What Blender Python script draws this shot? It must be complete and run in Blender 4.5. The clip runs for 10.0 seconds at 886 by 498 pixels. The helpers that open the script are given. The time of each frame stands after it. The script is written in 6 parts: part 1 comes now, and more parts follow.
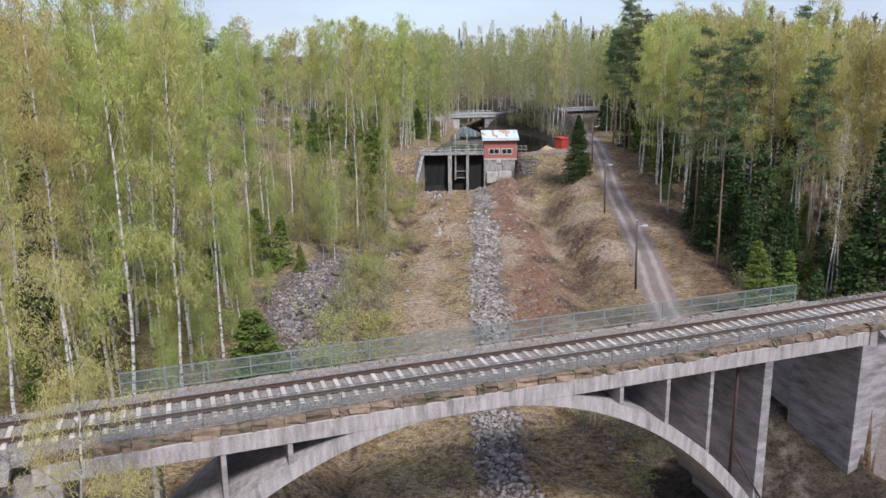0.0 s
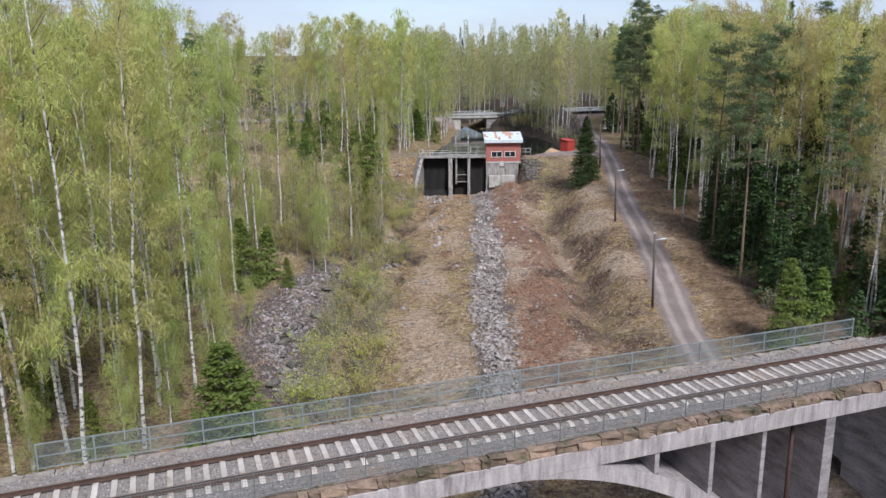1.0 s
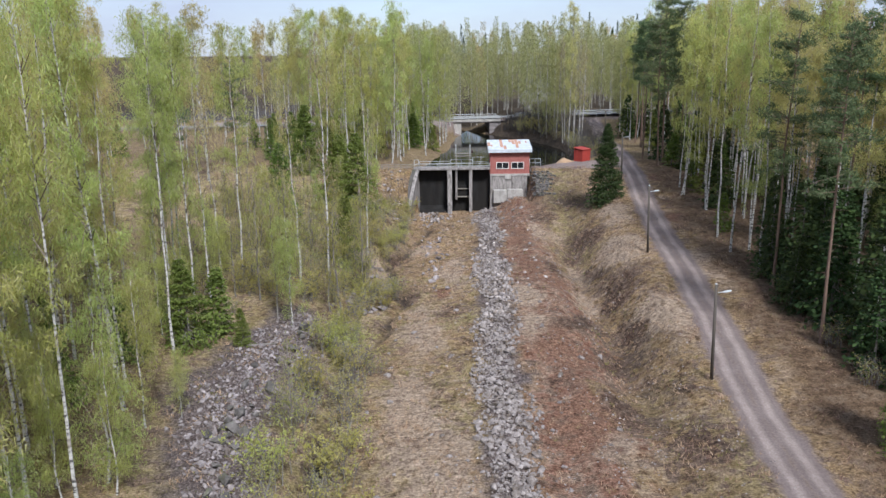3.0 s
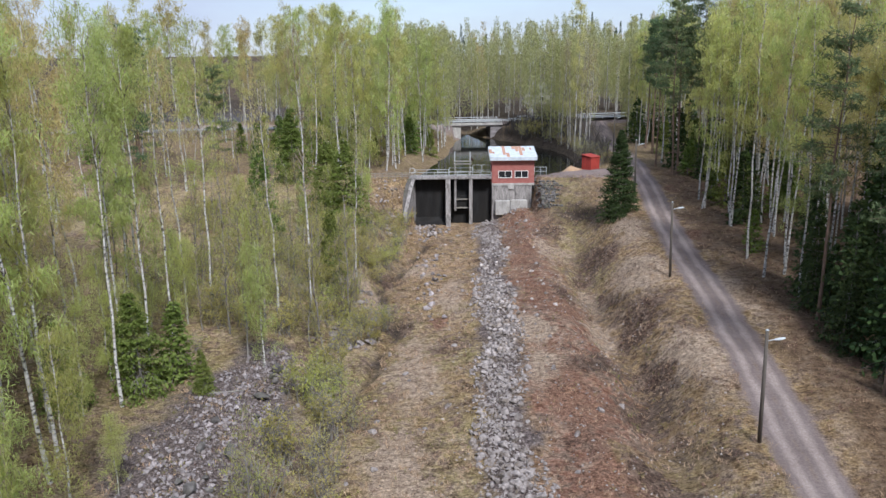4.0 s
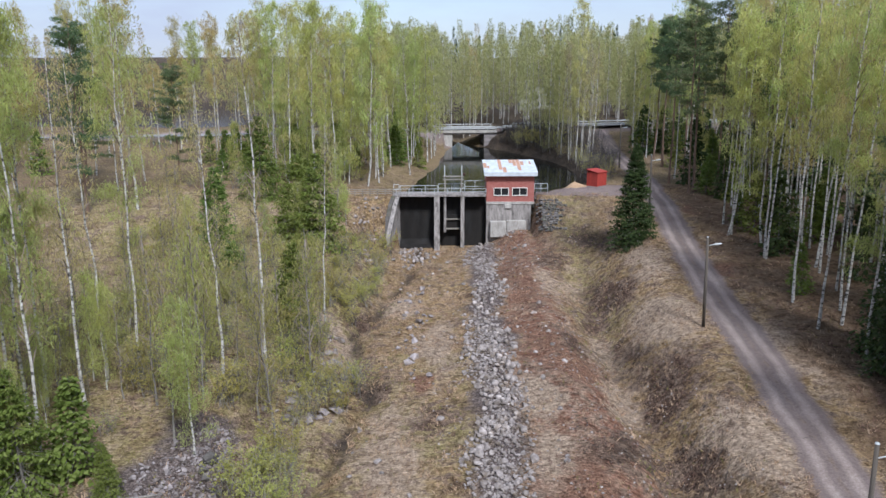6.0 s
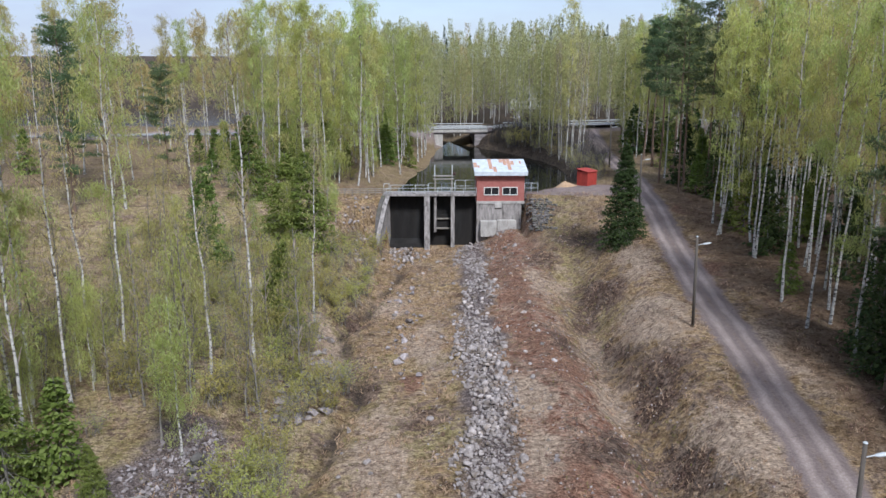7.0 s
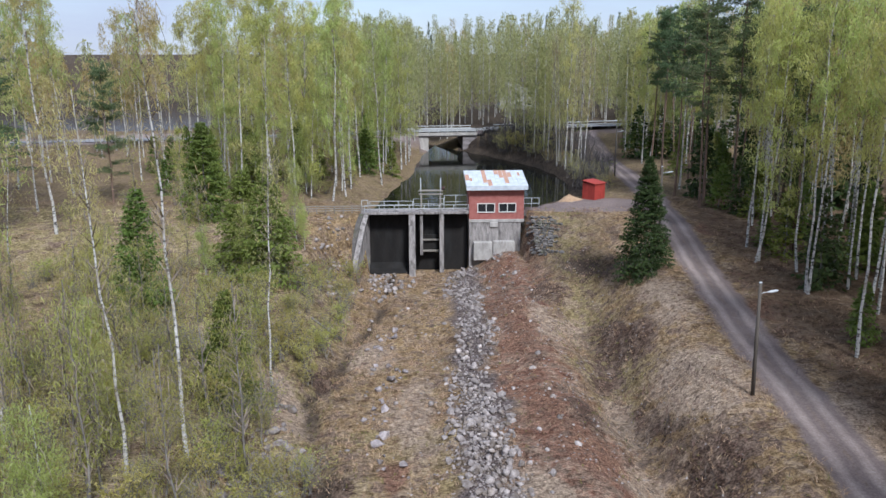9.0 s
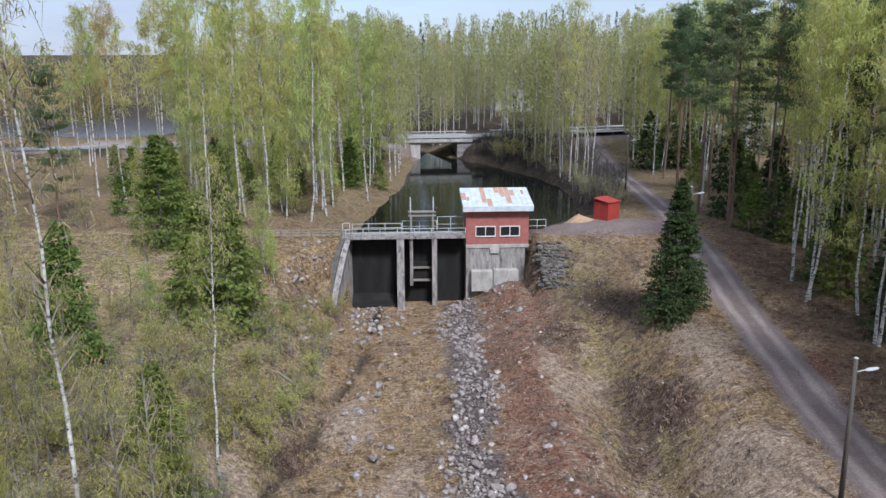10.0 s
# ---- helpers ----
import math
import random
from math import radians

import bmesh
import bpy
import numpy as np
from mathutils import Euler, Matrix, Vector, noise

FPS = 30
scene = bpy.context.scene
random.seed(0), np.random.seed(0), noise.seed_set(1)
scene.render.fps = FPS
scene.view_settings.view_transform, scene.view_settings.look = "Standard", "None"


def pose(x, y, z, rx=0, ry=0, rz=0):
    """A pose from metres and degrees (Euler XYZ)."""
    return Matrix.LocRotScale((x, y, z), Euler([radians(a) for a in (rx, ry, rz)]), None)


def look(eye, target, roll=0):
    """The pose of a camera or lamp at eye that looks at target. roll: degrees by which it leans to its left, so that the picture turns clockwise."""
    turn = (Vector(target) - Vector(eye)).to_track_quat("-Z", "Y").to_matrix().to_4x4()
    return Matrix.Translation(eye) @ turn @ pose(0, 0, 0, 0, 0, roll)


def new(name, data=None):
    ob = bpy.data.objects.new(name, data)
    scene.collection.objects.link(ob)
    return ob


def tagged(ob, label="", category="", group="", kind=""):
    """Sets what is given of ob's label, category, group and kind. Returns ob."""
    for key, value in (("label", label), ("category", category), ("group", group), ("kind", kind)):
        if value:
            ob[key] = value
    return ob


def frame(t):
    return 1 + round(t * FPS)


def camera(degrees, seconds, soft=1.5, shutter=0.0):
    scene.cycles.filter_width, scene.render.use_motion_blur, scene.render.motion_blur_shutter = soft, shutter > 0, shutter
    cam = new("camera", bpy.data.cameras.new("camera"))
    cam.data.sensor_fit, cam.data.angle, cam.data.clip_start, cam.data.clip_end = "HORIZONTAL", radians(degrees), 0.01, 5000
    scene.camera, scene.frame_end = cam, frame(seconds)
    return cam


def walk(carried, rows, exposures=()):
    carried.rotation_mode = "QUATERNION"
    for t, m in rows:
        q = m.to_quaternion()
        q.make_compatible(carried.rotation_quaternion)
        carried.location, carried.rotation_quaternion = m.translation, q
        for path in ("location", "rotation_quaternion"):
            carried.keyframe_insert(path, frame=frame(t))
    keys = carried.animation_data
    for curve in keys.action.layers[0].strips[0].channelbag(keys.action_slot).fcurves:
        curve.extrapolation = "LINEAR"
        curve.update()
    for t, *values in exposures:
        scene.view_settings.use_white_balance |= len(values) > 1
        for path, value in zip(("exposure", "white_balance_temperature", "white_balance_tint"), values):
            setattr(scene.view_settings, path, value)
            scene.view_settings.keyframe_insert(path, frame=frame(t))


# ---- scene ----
# ---- camera ----
cam = camera(60.0, 10.0)
ROWS = [
    (0, 0.000, 0.000, 25.001, 0.010, -13.500, -0.626),
    (0.5, 0.109, 2.917, 24.919, 0.055, -13.497, -0.591),
    (1, 0.200, 6.875, 24.871, 0.096, -13.546, -0.601),
    (1.5, 0.288, 11.138, 24.814, 0.132, -13.604, -0.637),
    (2, 0.392, 15.516, 24.772, 0.166, -13.618, -0.681),
    (2.5, 0.518, 20.018, 24.753, 0.181, -13.596, -0.694),
    (4, 0.942, 33.946, 24.706, 0.154, -13.510, -0.585),
    (4.5, 1.051, 39.771, 24.696, 0.138, -13.452, -0.496),
    (5, 1.130, 45.774, 24.730, 0.119, -13.318, -0.368),
    (5.25, 1.190, 47.250, 24.720, 0.040, -13.300, -0.300),
    (5.5, 1.282, 47.437, 24.704, -0.112, -13.293, -0.233),
    (7, 1.543, 47.605, 24.642, -1.179, -13.331, 0.026),
    (7.5, 1.502, 49.218, 24.630, -1.474, -13.393, 0.004),
    (8, 1.456, 52.251, 24.640, -1.760, -13.441, -0.074),
    (8.5, 1.473, 56.440, 24.649, -2.041, -13.494, -0.161),
    (9, 1.586, 61.553, 24.693, -2.292, -13.511, -0.207),
    (9.5, 1.802, 67.179, 24.787, -2.554, -13.504, -0.205),
    (10, 2.049, 73.217, 24.916, -2.833, -13.487, -0.191),
]


def eye_pose(x, y, z, yaw, pitch, roll):
    return Matrix.Translation((x, y, z)) @ Euler((0, 0, radians(yaw))).to_matrix().to_4x4() @ Euler((radians(90 + pitch), 0, 0)).to_matrix().to_4x4() @ Euler((0, 0, radians(roll))).to_matrix().to_4x4()


walk(cam, [(r[0], eye_pose(*r[1:])) for r in ROWS], [(0, 0.21, 6000, 10), (4, 0.19, 5880, 10), (10, 0.14, 5740, 10)])

# ---- light ----
SUN_AZ, SUN_EL = 160.0, 49.0  # degrees: clockwise from +y, above the horizon
world = bpy.data.worlds.new("sky")
scene.world = world
world.use_nodes = True
wn = world.node_tree.nodes
wl = world.node_tree.links
sky = wn.new("ShaderNodeTexSky")
sky.sky_type = "NISHITA"
sky.sun_disc = False
sky.sun_elevation = radians(SUN_EL)
sky.sun_rotation = radians(SUN_AZ)
sky.air_density, sky.dust_density, sky.ozone_density = 1.0, 0.8, 1.6
wn["Background"].inputs["Strength"].default_value = 0.15
# thin high cloud over the blue
tcw = wn.new("ShaderNodeTexCoord")
mpw = wn.new("ShaderNodeMapping")
mpw.inputs["Scale"].default_value = (1.2, 1.2, 4.0)
cl = wn.new("ShaderNodeTexNoise")
cl.inputs["Scale"].default_value, cl.inputs["Detail"].default_value, cl.inputs["Roughness"].default_value = 2.2, 6.0, 0.6
wl.new(tcw.outputs["Generated"], mpw.inputs["Vector"])
wl.new(mpw.outputs["Vector"], cl.inputs["Vector"])
cr = wn.new("ShaderNodeValToRGB")
cr.color_ramp.elements[0].position, cr.color_ramp.elements[0].color = 0.35, (0.55, 0.55, 0.55, 1)
cr.color_ramp.elements[1].position, cr.color_ramp.elements[1].color = 0.7, (0.9, 0.9, 0.9, 1)
wl.new(cl.outputs["Fac"], cr.inputs["Fac"])
cm = wn.new("ShaderNodeMix")
cm.data_type = "RGBA"
wl.new(cr.outputs["Color"], cm.inputs["Factor"])
wl.new(sky.outputs["Color"], cm.inputs[6])
cm.inputs[7].default_value = (3.5, 3.72, 4.55, 1)
wl.new(cm.outputs[2], wn["Background"].inputs["Color"])
sun = new("sun", bpy.data.lights.new("sun", "SUN"))
sun.data.energy, sun.data.angle, sun.data.color = 4.0, radians(11), (1.0, 0.965, 0.91)
az, el = radians(SUN_AZ), radians(SUN_EL)
sun.matrix_world = look((math.sin(az) * math.cos(el) * 50, math.cos(az) * math.cos(el) * 50, math.sin(el) * 50), (0, 0, 0))

# ---- helpers ----
RNG = np.random.default_rng(7)


def fix(a):
    return np.asarray(a, float)


def mesh_of(name, verts, faces, mats=(), smooth=False):
    """A mesh datablock from arrays. mats: one material, or a list with face indices."""
    me = bpy.data.meshes.new(name)
    me.from_pydata([tuple(map(float, v)) for v in verts], [], [tuple(map(int, q)) for q in faces])
    for m in (mats if isinstance(mats, (list, tuple)) else [mats]):
        me.materials.append(m)
    if smooth:
        me.polygons.foreach_set("use_smooth", [True] * len(me.polygons))
    me.update()
    return me


def soup(name, verts, size, mat):
    """A mesh of loose polygons with `size` corners each, quick for many."""
    me = bpy.data.meshes.new(name)
    n = len(verts)
    me.vertices.add(n)
    me.vertices.foreach_set("co", np.asarray(verts, np.float32).ravel())
    me.loops.add(n)
    me.loops.foreach_set("vertex_index", np.arange(n, dtype=np.int32))
    me.polygons.add(n // size)
    me.polygons.foreach_set("loop_start", np.arange(0, n, size, dtype=np.int32))
    me.materials.append(mat)
    me.update(calc_edges=True)
    return me


def put(name, me, parent=None, label="", m=None):
    ob = new(name, me)
    if parent is not None:
        ob.parent = parent
    if m is not None:
        ob.matrix_basis = m
    if label:
        ob["label"] = label
    return ob


def thing(name, label, category, group="", kind="", m=None):
    ob = new(name)
    ob.empty_display_size = 0.3
    if m is not None:
        ob.matrix_basis = m
    return tagged(ob, label, category, group, kind)


def part(name, bm, material, parent, label="", smooth=False, m=None):
    me = bpy.data.meshes.new(name)
    bm.to_mesh(me)
    bm.free()
    me.materials.append(material)
    if smooth:
        me.polygons.foreach_set("use_smooth", [True] * len(me.polygons))
    return put(name, me, parent, label, m)


def add_box(bm, x0, x1, y0, y1, z0, z1, bevel=0.0):
    r = bmesh.ops.create_cube(bm, size=1.0, matrix=Matrix.Translation(((x0 + x1) / 2, (y0 + y1) / 2, (z0 + z1) / 2)) @ Matrix.Diagonal((abs(x1 - x0), abs(y1 - y0), abs(z1 - z0), 1)))
    if bevel > 0:
        es = list({e for v in r["verts"] for e in v.link_edges})
        bmesh.ops.bevel(bm, geom=es, offset=bevel, segments=1, affect="EDGES")
    return bm


def box(x0, x1, y0, y1, z0, z1, bevel=0.0):
    return add_box(bmesh.new(), x0, x1, y0, y1, z0, z1, bevel)


def add_tube(bm, a, b, r0, r1=None, n=8, cap=True):
    a, b = Vector(a), Vector(b)
    r1 = r0 if r1 is None else r1
    q = (b - a).to_track_quat("Z", "Y").to_matrix().to_4x4()
    bmesh.ops.create_cone(bm, cap_ends=cap, segments=n, radius1=r0, radius2=r1, depth=(b - a).length, matrix=Matrix.Translation((a + b) / 2) @ q)
    return bm


def tube(a, b, r0, r1=None, n=8):
    return add_tube(bmesh.new(), a, b, r0, r1, n)


def prism(points, y0, y1, axis="y"):
    """A closed outline extruded between two planes: outline in x,z along y, or in x,y along z."""
    bm = bmesh.new()
    rows = []
    for d in (y0, y1):
        rows.append([bm.verts.new((p[0], d, p[1]) if axis == "y" else (p[0], p[1], d) if axis == "z" else (d, p[0], p[1])) for p in points])
    n = len(points)
    bm.faces.new(rows[0])
    bm.faces.new(rows[1][::-1])
    for i in range(n):
        bm.faces.new((rows[0][i], rows[1][i], rows[1][(i + 1) % n], rows[0][(i + 1) % n]))
    bmesh.ops.recalc_face_normals(bm, faces=bm.faces)
    return bm


# ---- materials ----
def mat_new(name):
    m = bpy.data.materials.new(name)
    m.use_nodes = True
    return m, m.node_tree.nodes, m.node_tree.links, m.node_tree.nodes["Principled BSDF"]


def noise_node(n, l, scale, detail=4.0, rough=0.6, coord=None, stretch=None):
    t = n.new("ShaderNodeTexNoise")
    t.inputs["Scale"].default_value, t.inputs["Detail"].default_value, t.inputs["Roughness"].default_value = scale, detail, rough
    if coord is not None:
        if stretch is not None:
            mp = n.new("ShaderNodeMapping")
            mp.inputs["Scale"].default_value = stretch
            l.new(coord, mp.inputs["Vector"])
            l.new(mp.outputs["Vector"], t.inputs["Vector"])
        else:
            l.new(coord, t.inputs["Vector"])
    return t


def ramp_node(n, l, src, stops):
    r = n.new("ShaderNodeValToRGB")
    e = r.color_ramp.elements
    e[0].position, e[0].color = stops[0][0], (*stops[0][1], 1)
    e[1].position, e[1].color = stops[-1][0], (*stops[-1][1], 1)
    for p, c in stops[1:-1]:
        q = e.new(p)
        q.color = (*c, 1)
    l.new(src, r.inputs["Fac"])
    return r


def mix_node(n, l, fac, a, b, mode="MIX"):
    m = n.new("ShaderNodeMix")
    m.data_type, m.blend_type = "RGBA", mode
    if isinstance(fac, float):
        m.inputs["Factor"].default_value = fac
    else:
        l.new(fac, m.inputs["Factor"])
    for sock, v in ((m.inputs[6], a), (m.inputs[7], b)):
        if isinstance(v, tuple):
            sock.default_value = (*v, 1)
        else:
            l.new(v, sock)
    return m.outputs[2]


def bump(n, l, p, src, strength, dist=0.02):
    b = n.new("ShaderNodeBump")
    b.inputs["Strength"].default_value, b.inputs["Distance"].default_value = strength, dist
    l.new(src, b.inputs["Height"])
    l.new(b.outputs["Normal"], p.inputs["Normal"])


def rough_mat(name, dark, light, scale=3.0, rough=0.85, fine=25.0, bumps=0.4, metal=0.0, dirt=None, dirt_scale=0.6, stretch=None, rnd=0.0, space="Object", dirt_lo=0.5, dirt_hi=0.68):
    """Two scales of variation between a dark and a light tone, with optional stains of a third."""
    m, n, l, p = mat_new(name)
    tc = n.new("ShaderNodeNewGeometry").outputs["Position"] if space == "World" else n.new("ShaderNodeTexCoord").outputs[space]
    a = noise_node(n, l, scale, 5, 0.65, tc, stretch)
    f = noise_node(n, l, fine, 3, 0.7, tc)
    av = n.new("ShaderNodeMath")
    av.operation = "MULTIPLY_ADD"
    l.new(f.outputs["Fac"], av.inputs[0])
    av.inputs[1].default_value = 0.45
    l.new(a.outputs["Fac"], av.inputs[2])
    r = ramp_node(n, l, av.outputs[0], [(0.45, dark), (0.95, light)])
    col = r.outputs["Color"]
    if dirt is not None:
        d = noise_node(n, l, dirt_scale, 6, 0.7, tc, stretch)
        dr = ramp_node(n, l, d.outputs["Fac"], [(dirt_lo, (0, 0, 0)), (dirt_hi, (1, 1, 1))])
        col = mix_node(n, l, dr.outputs["Color"], col, dirt)
    if rnd > 0:
        oi = n.new("ShaderNodeObjectInfo")
        hs = n.new("ShaderNodeHueSaturation")
        mr = n.new("ShaderNodeMapRange")
        mr.inputs["To Min"].default_value, mr.inputs["To Max"].default_value = 1 - rnd, 1 + rnd
        l.new(oi.outputs["Random"], mr.inputs["Value"])
        l.new(mr.outputs["Result"], hs.inputs["Value"])
        l.new(col, hs.inputs["Color"])
        col = hs.outputs["Color"]
    l.new(col, p.inputs["Base Color"])
    p.inputs["Roughness"].default_value, p.inputs["Metallic"].default_value = rough, metal
    if bumps:
        bump(n, l, p, av.outputs[0], bumps)
    return m


def leaf_mat(name, a, b, c, trans=0.56, rnd=0.14):
    """Foliage: three tones by island and tree, with light let through."""
    m, n, l, p = mat_new(name)
    g = n.new("ShaderNodeNewGeometry")
    oi = n.new("ShaderNodeObjectInfo")
    r = ramp_node(n, l, g.outputs["Random Per Island"], [(0.0, a), (0.5, b), (1.0, c)])
    hs = n.new("ShaderNodeHueSaturation")
    mr = n.new("ShaderNodeMapRange")
    mr.inputs["To Min"].default_value, mr.inputs["To Max"].default_value = 1 - rnd, 1 + rnd
    l.new(oi.outputs["Random"], mr.inputs["Value"])
    l.new(mr.outputs["Result"], hs.inputs["Value"])
    mh = n.new("ShaderNodeMath")
    mh.operation = "MULTIPLY"
    mh.inputs[1].default_value = 7.31
    fr = n.new("ShaderNodeMath")
    fr.operation = "FRACT"
    l.new(oi.outputs["Random"], mh.inputs[0])
    l.new(mh.outputs[0], fr.inputs[0])
    mr2 = n.new("ShaderNodeMapRange")
    mr2.inputs["To Min"].default_value, mr2.inputs["To Max"].default_value = 0.47, 0.515
    l.new(fr.outputs[0], mr2.inputs["Value"])
    l.new(mr2.outputs["Result"], hs.inputs["Hue"])
    l.new(r.outputs["Color"], hs.inputs["Color"])
    l.new(hs.outputs["Color"], p.inputs["Base Color"])
    p.inputs["Roughness"].default_value = 0.75
    p.inputs["Specular IOR Level"].default_value = 0.12
    if trans > 0:
        t = n.new("ShaderNodeBsdfTranslucent")
        l.new(hs.outputs["Color"], t.inputs["Color"])
        mx = n.new("ShaderNodeMixShader")
        mx.inputs["Fac"].default_value = trans
        l.new(p.outputs["BSDF"], mx.inputs[1])
        l.new(t.outputs["BSDF"], mx.inputs[2])
        l.new(mx.outputs["Shader"], n["Material Output"].inputs["Surface"])
    return m


def birch_bark():
    m, n, l, p = mat_new("birch_bark")
    tc = n.new("ShaderNodeTexCoord").outputs["Object"]
    a = noise_node(n, l, 1.0, 4, 0.6, tc, (3, 3, 6))
    r = ramp_node(n, l, a.outputs["Fac"], [(0.40, (0.05, 0.045, 0.04)), (0.47, (0.46, 0.44, 0.41)), (0.72, (0.70, 0.675, 0.64))])
    b = noise_node(n, l, 0.7, 3, 0.5, tc)
    d = ramp_node(n, l, b.outputs["Fac"], [(0.5, (0, 0, 0)), (0.7, (1, 1, 1))])
    c = mix_node(n, l, d.outputs["Color"], r.outputs["Color"], (0.36, 0.31, 0.26))
    l.new(c, p.inputs["Base Color"])
    p.inputs["Roughness"].default_value = 0.75
    return m


CONCRETE = rough_mat("weathered_concrete", (0.10, 0.088, 0.088), (0.37, 0.332, 0.332), 0.9, 0.9, 9, 0.4, dirt=(0.085, 0.075, 0.07), dirt_scale=0.5, stretch=(0.6, 0.6, 2.4), space="World", dirt_lo=0.56, dirt_hi=0.75)
PALE_CONCRETE = rough_mat("pale_concrete", (0.24, 0.225, 0.205), (0.52, 0.49, 0.46), 1.6, 0.9, 12, 0.35, dirt=(0.14, 0.12, 0.10), dirt_scale=1.1, stretch=(1, 1, 0.5), space="World", dirt_lo=0.57, dirt_hi=0.76)
BEAM_CONCRETE = rough_mat("stained_beam_concrete", (0.18, 0.158, 0.155), (0.45, 0.405, 0.40), 1.6, 0.9, 12, 0.4, dirt=(0.12, 0.10, 0.095), dirt_scale=0.9, stretch=(2.2, 2.2, 0.35), space="World", dirt_lo=0.52, dirt_hi=0.74)
DAM_CONCRETE = rough_mat("stained_dam_concrete", (0.12, 0.108, 0.10), (0.43, 0.395, 0.375), 1.7, 0.92, 12, 0.5, dirt=(0.045, 0.038, 0.034), dirt_scale=0.9, stretch=(2.0, 2.0, 0.45), space="World", dirt_lo=0.50, dirt_hi=0.70)
# wet concrete of the sluices, its tone lowered to hold the recess's shade
SHADED_CONCRETE = rough_mat("wet_shaded_concrete", (0.004, 0.0036, 0.0034), (0.018, 0.015, 0.013), 1.0, 0.95, 9, 0.4, dirt=(0.02, 0.02, 0.02), dirt_scale=0.4, stretch=(1, 1, 0.25), space="World")
EDGE_STONE = rough_mat("mossy_edge_stone", (0.06, 0.042, 0.031), (0.31, 0.215, 0.155), 2.2, 0.95, 18, 1.2, dirt=(0.06, 0.058, 0.028), dirt_scale=1.1, rnd=0.3, space="World", dirt_lo=0.5, dirt_hi=0.62)
RAIL_STEEL = rough_mat("rusty_rail", (0.035, 0.02, 0.015), (0.10, 0.055, 0.04), 4, 0.7, 30, 0.3, space="World")
RAIL_TOP = rough_mat("worn_rail_head", (0.16, 0.13, 0.11), (0.30, 0.26, 0.23), 4, 0.4, 30, 0.1, metal=0.6, space="World")
SLEEPER = rough_mat("concrete_sleeper", (0.34, 0.295, 0.262), (0.53, 0.47, 0.425), 3, 0.9, 30, 0.3, rnd=0.14, dirt=(0.24, 0.18, 0.13), dirt_scale=1.5, space="World")
BALLAST_M = rough_mat("ballast_bed", (0.09, 0.078, 0.07), (0.29, 0.255, 0.23), 9, 0.95, 40, 1.0, dirt=(0.26, 0.19, 0.14), dirt_scale=0.3, space="World")
BALLAST_STONE = leaf_mat("ballast_stone", (0.11, 0.095, 0.088), (0.23, 0.205, 0.19), (0.36, 0.325, 0.305), 0.0, 0.0)
FAR_EDGE = rough_mat("dusty_edge_stone", (0.12, 0.10, 0.085), (0.33, 0.285, 0.245), 2.2, 0.95, 18, 1.0, rnd=0.12, space="World")
NEAR_STEEL = rough_mat("dull_wire", (0.10, 0.11, 0.11), (0.19, 0.20, 0.20), 4, 0.6, 30, 0.1, metal=0.3, space="World")
FENCE_STEEL = rough_mat("galvanised_steel", (0.19, 0.22, 0.22), (0.32, 0.35, 0.35), 4, 0.5, 30, 0.1, metal=0.4, space="World")
GREY_STEEL = rough_mat("pale_painted_steel", (0.36, 0.38, 0.39), (0.55, 0.57, 0.57), 4, 0.55, 30, 0.1, space="World")
BRICK = rough_mat("red_brick", (0.29, 0.09, 0.075), (0.43, 0.165, 0.14), 2.5, 0.9, 22, 0.4, rnd=0.16, space="World")
WHITE_PAINT = rough_mat("white_window_paint", (0.62, 0.61, 0.58), (0.82, 0.81, 0.78), 3, 0.5, 30, 0.1)
RED_PAINT = rough_mat("red_board_paint", (0.27, 0.03, 0.022), (0.42, 0.055, 0.04), 2, 0.7, 25, 0.3, rnd=0.1, space="World")
OLD_WOOD = rough_mat("grey_weathered_wood", (0.15, 0.135, 0.115), (0.32, 0.29, 0.25), 3, 0.9, 25, 0.4, stretch=(1, 1, 0.2), space="World")
POLE_WOOD = rough_mat("dark_pole_wood", (0.05, 0.042, 0.035), (0.13, 0.11, 0.09), 3, 0.9, 25, 0.4, stretch=(4, 4, 0.3))
RUST_PIPE = rough_mat("rusty_pipe", (0.028, 0.013, 0.011), (0.07, 0.032, 0.026), 3, 0.8, 20, 0.3, space="World")
STONE = rough_mat("grey_granite", (0.11, 0.09, 0.084), (0.52, 0.46, 0.43), 2.6, 0.9, 18, 0.9, rnd=0.34, dirt=(0.16, 0.125, 0.095), dirt_scale=1.1, space="World", dirt_lo=0.48, dirt_hi=0.64)
DARK_STONE = rough_mat("dark_quarry_stone", (0.085, 0.073, 0.073), (0.44, 0.388, 0.382), 2.2, 0.9, 18, 0.6, rnd=0.3, dirt=(0.13, 0.10, 0.08), dirt_scale=0.8, space="World")
WALL_STONE = rough_mat("stacked_wall_stone", (0.045, 0.04, 0.037), (0.20, 0.182, 0.17), 2, 0.95, 18, 0.8, rnd=0.3, dirt=(0.10, 0.10, 0.06), dirt_scale=0.9, space="World")
BARK_GREY = rough_mat("grey_bark", (0.10, 0.09, 0.08), (0.30, 0.275, 0.245), 2, 0.95, 12, 0.5, stretch=(4, 4, 0.6))
BRUSH_BARK = rough_mat("dark_brush", (0.035, 0.03, 0.028), (0.12, 0.105, 0.098), 2, 0.95, 12, 0.2)
PINE_BARK = rough_mat("pine_bark", (0.09, 0.06, 0.045), (0.25, 0.165, 0.12), 2, 0.95, 12, 0.5, stretch=(4, 4, 0.6))
TWIG = rough_mat("birch_twig", (0.15, 0.115, 0.088), (0.29, 0.235, 0.185), 2, 0.9, 10, 0.0)
BIRCH = birch_bark()
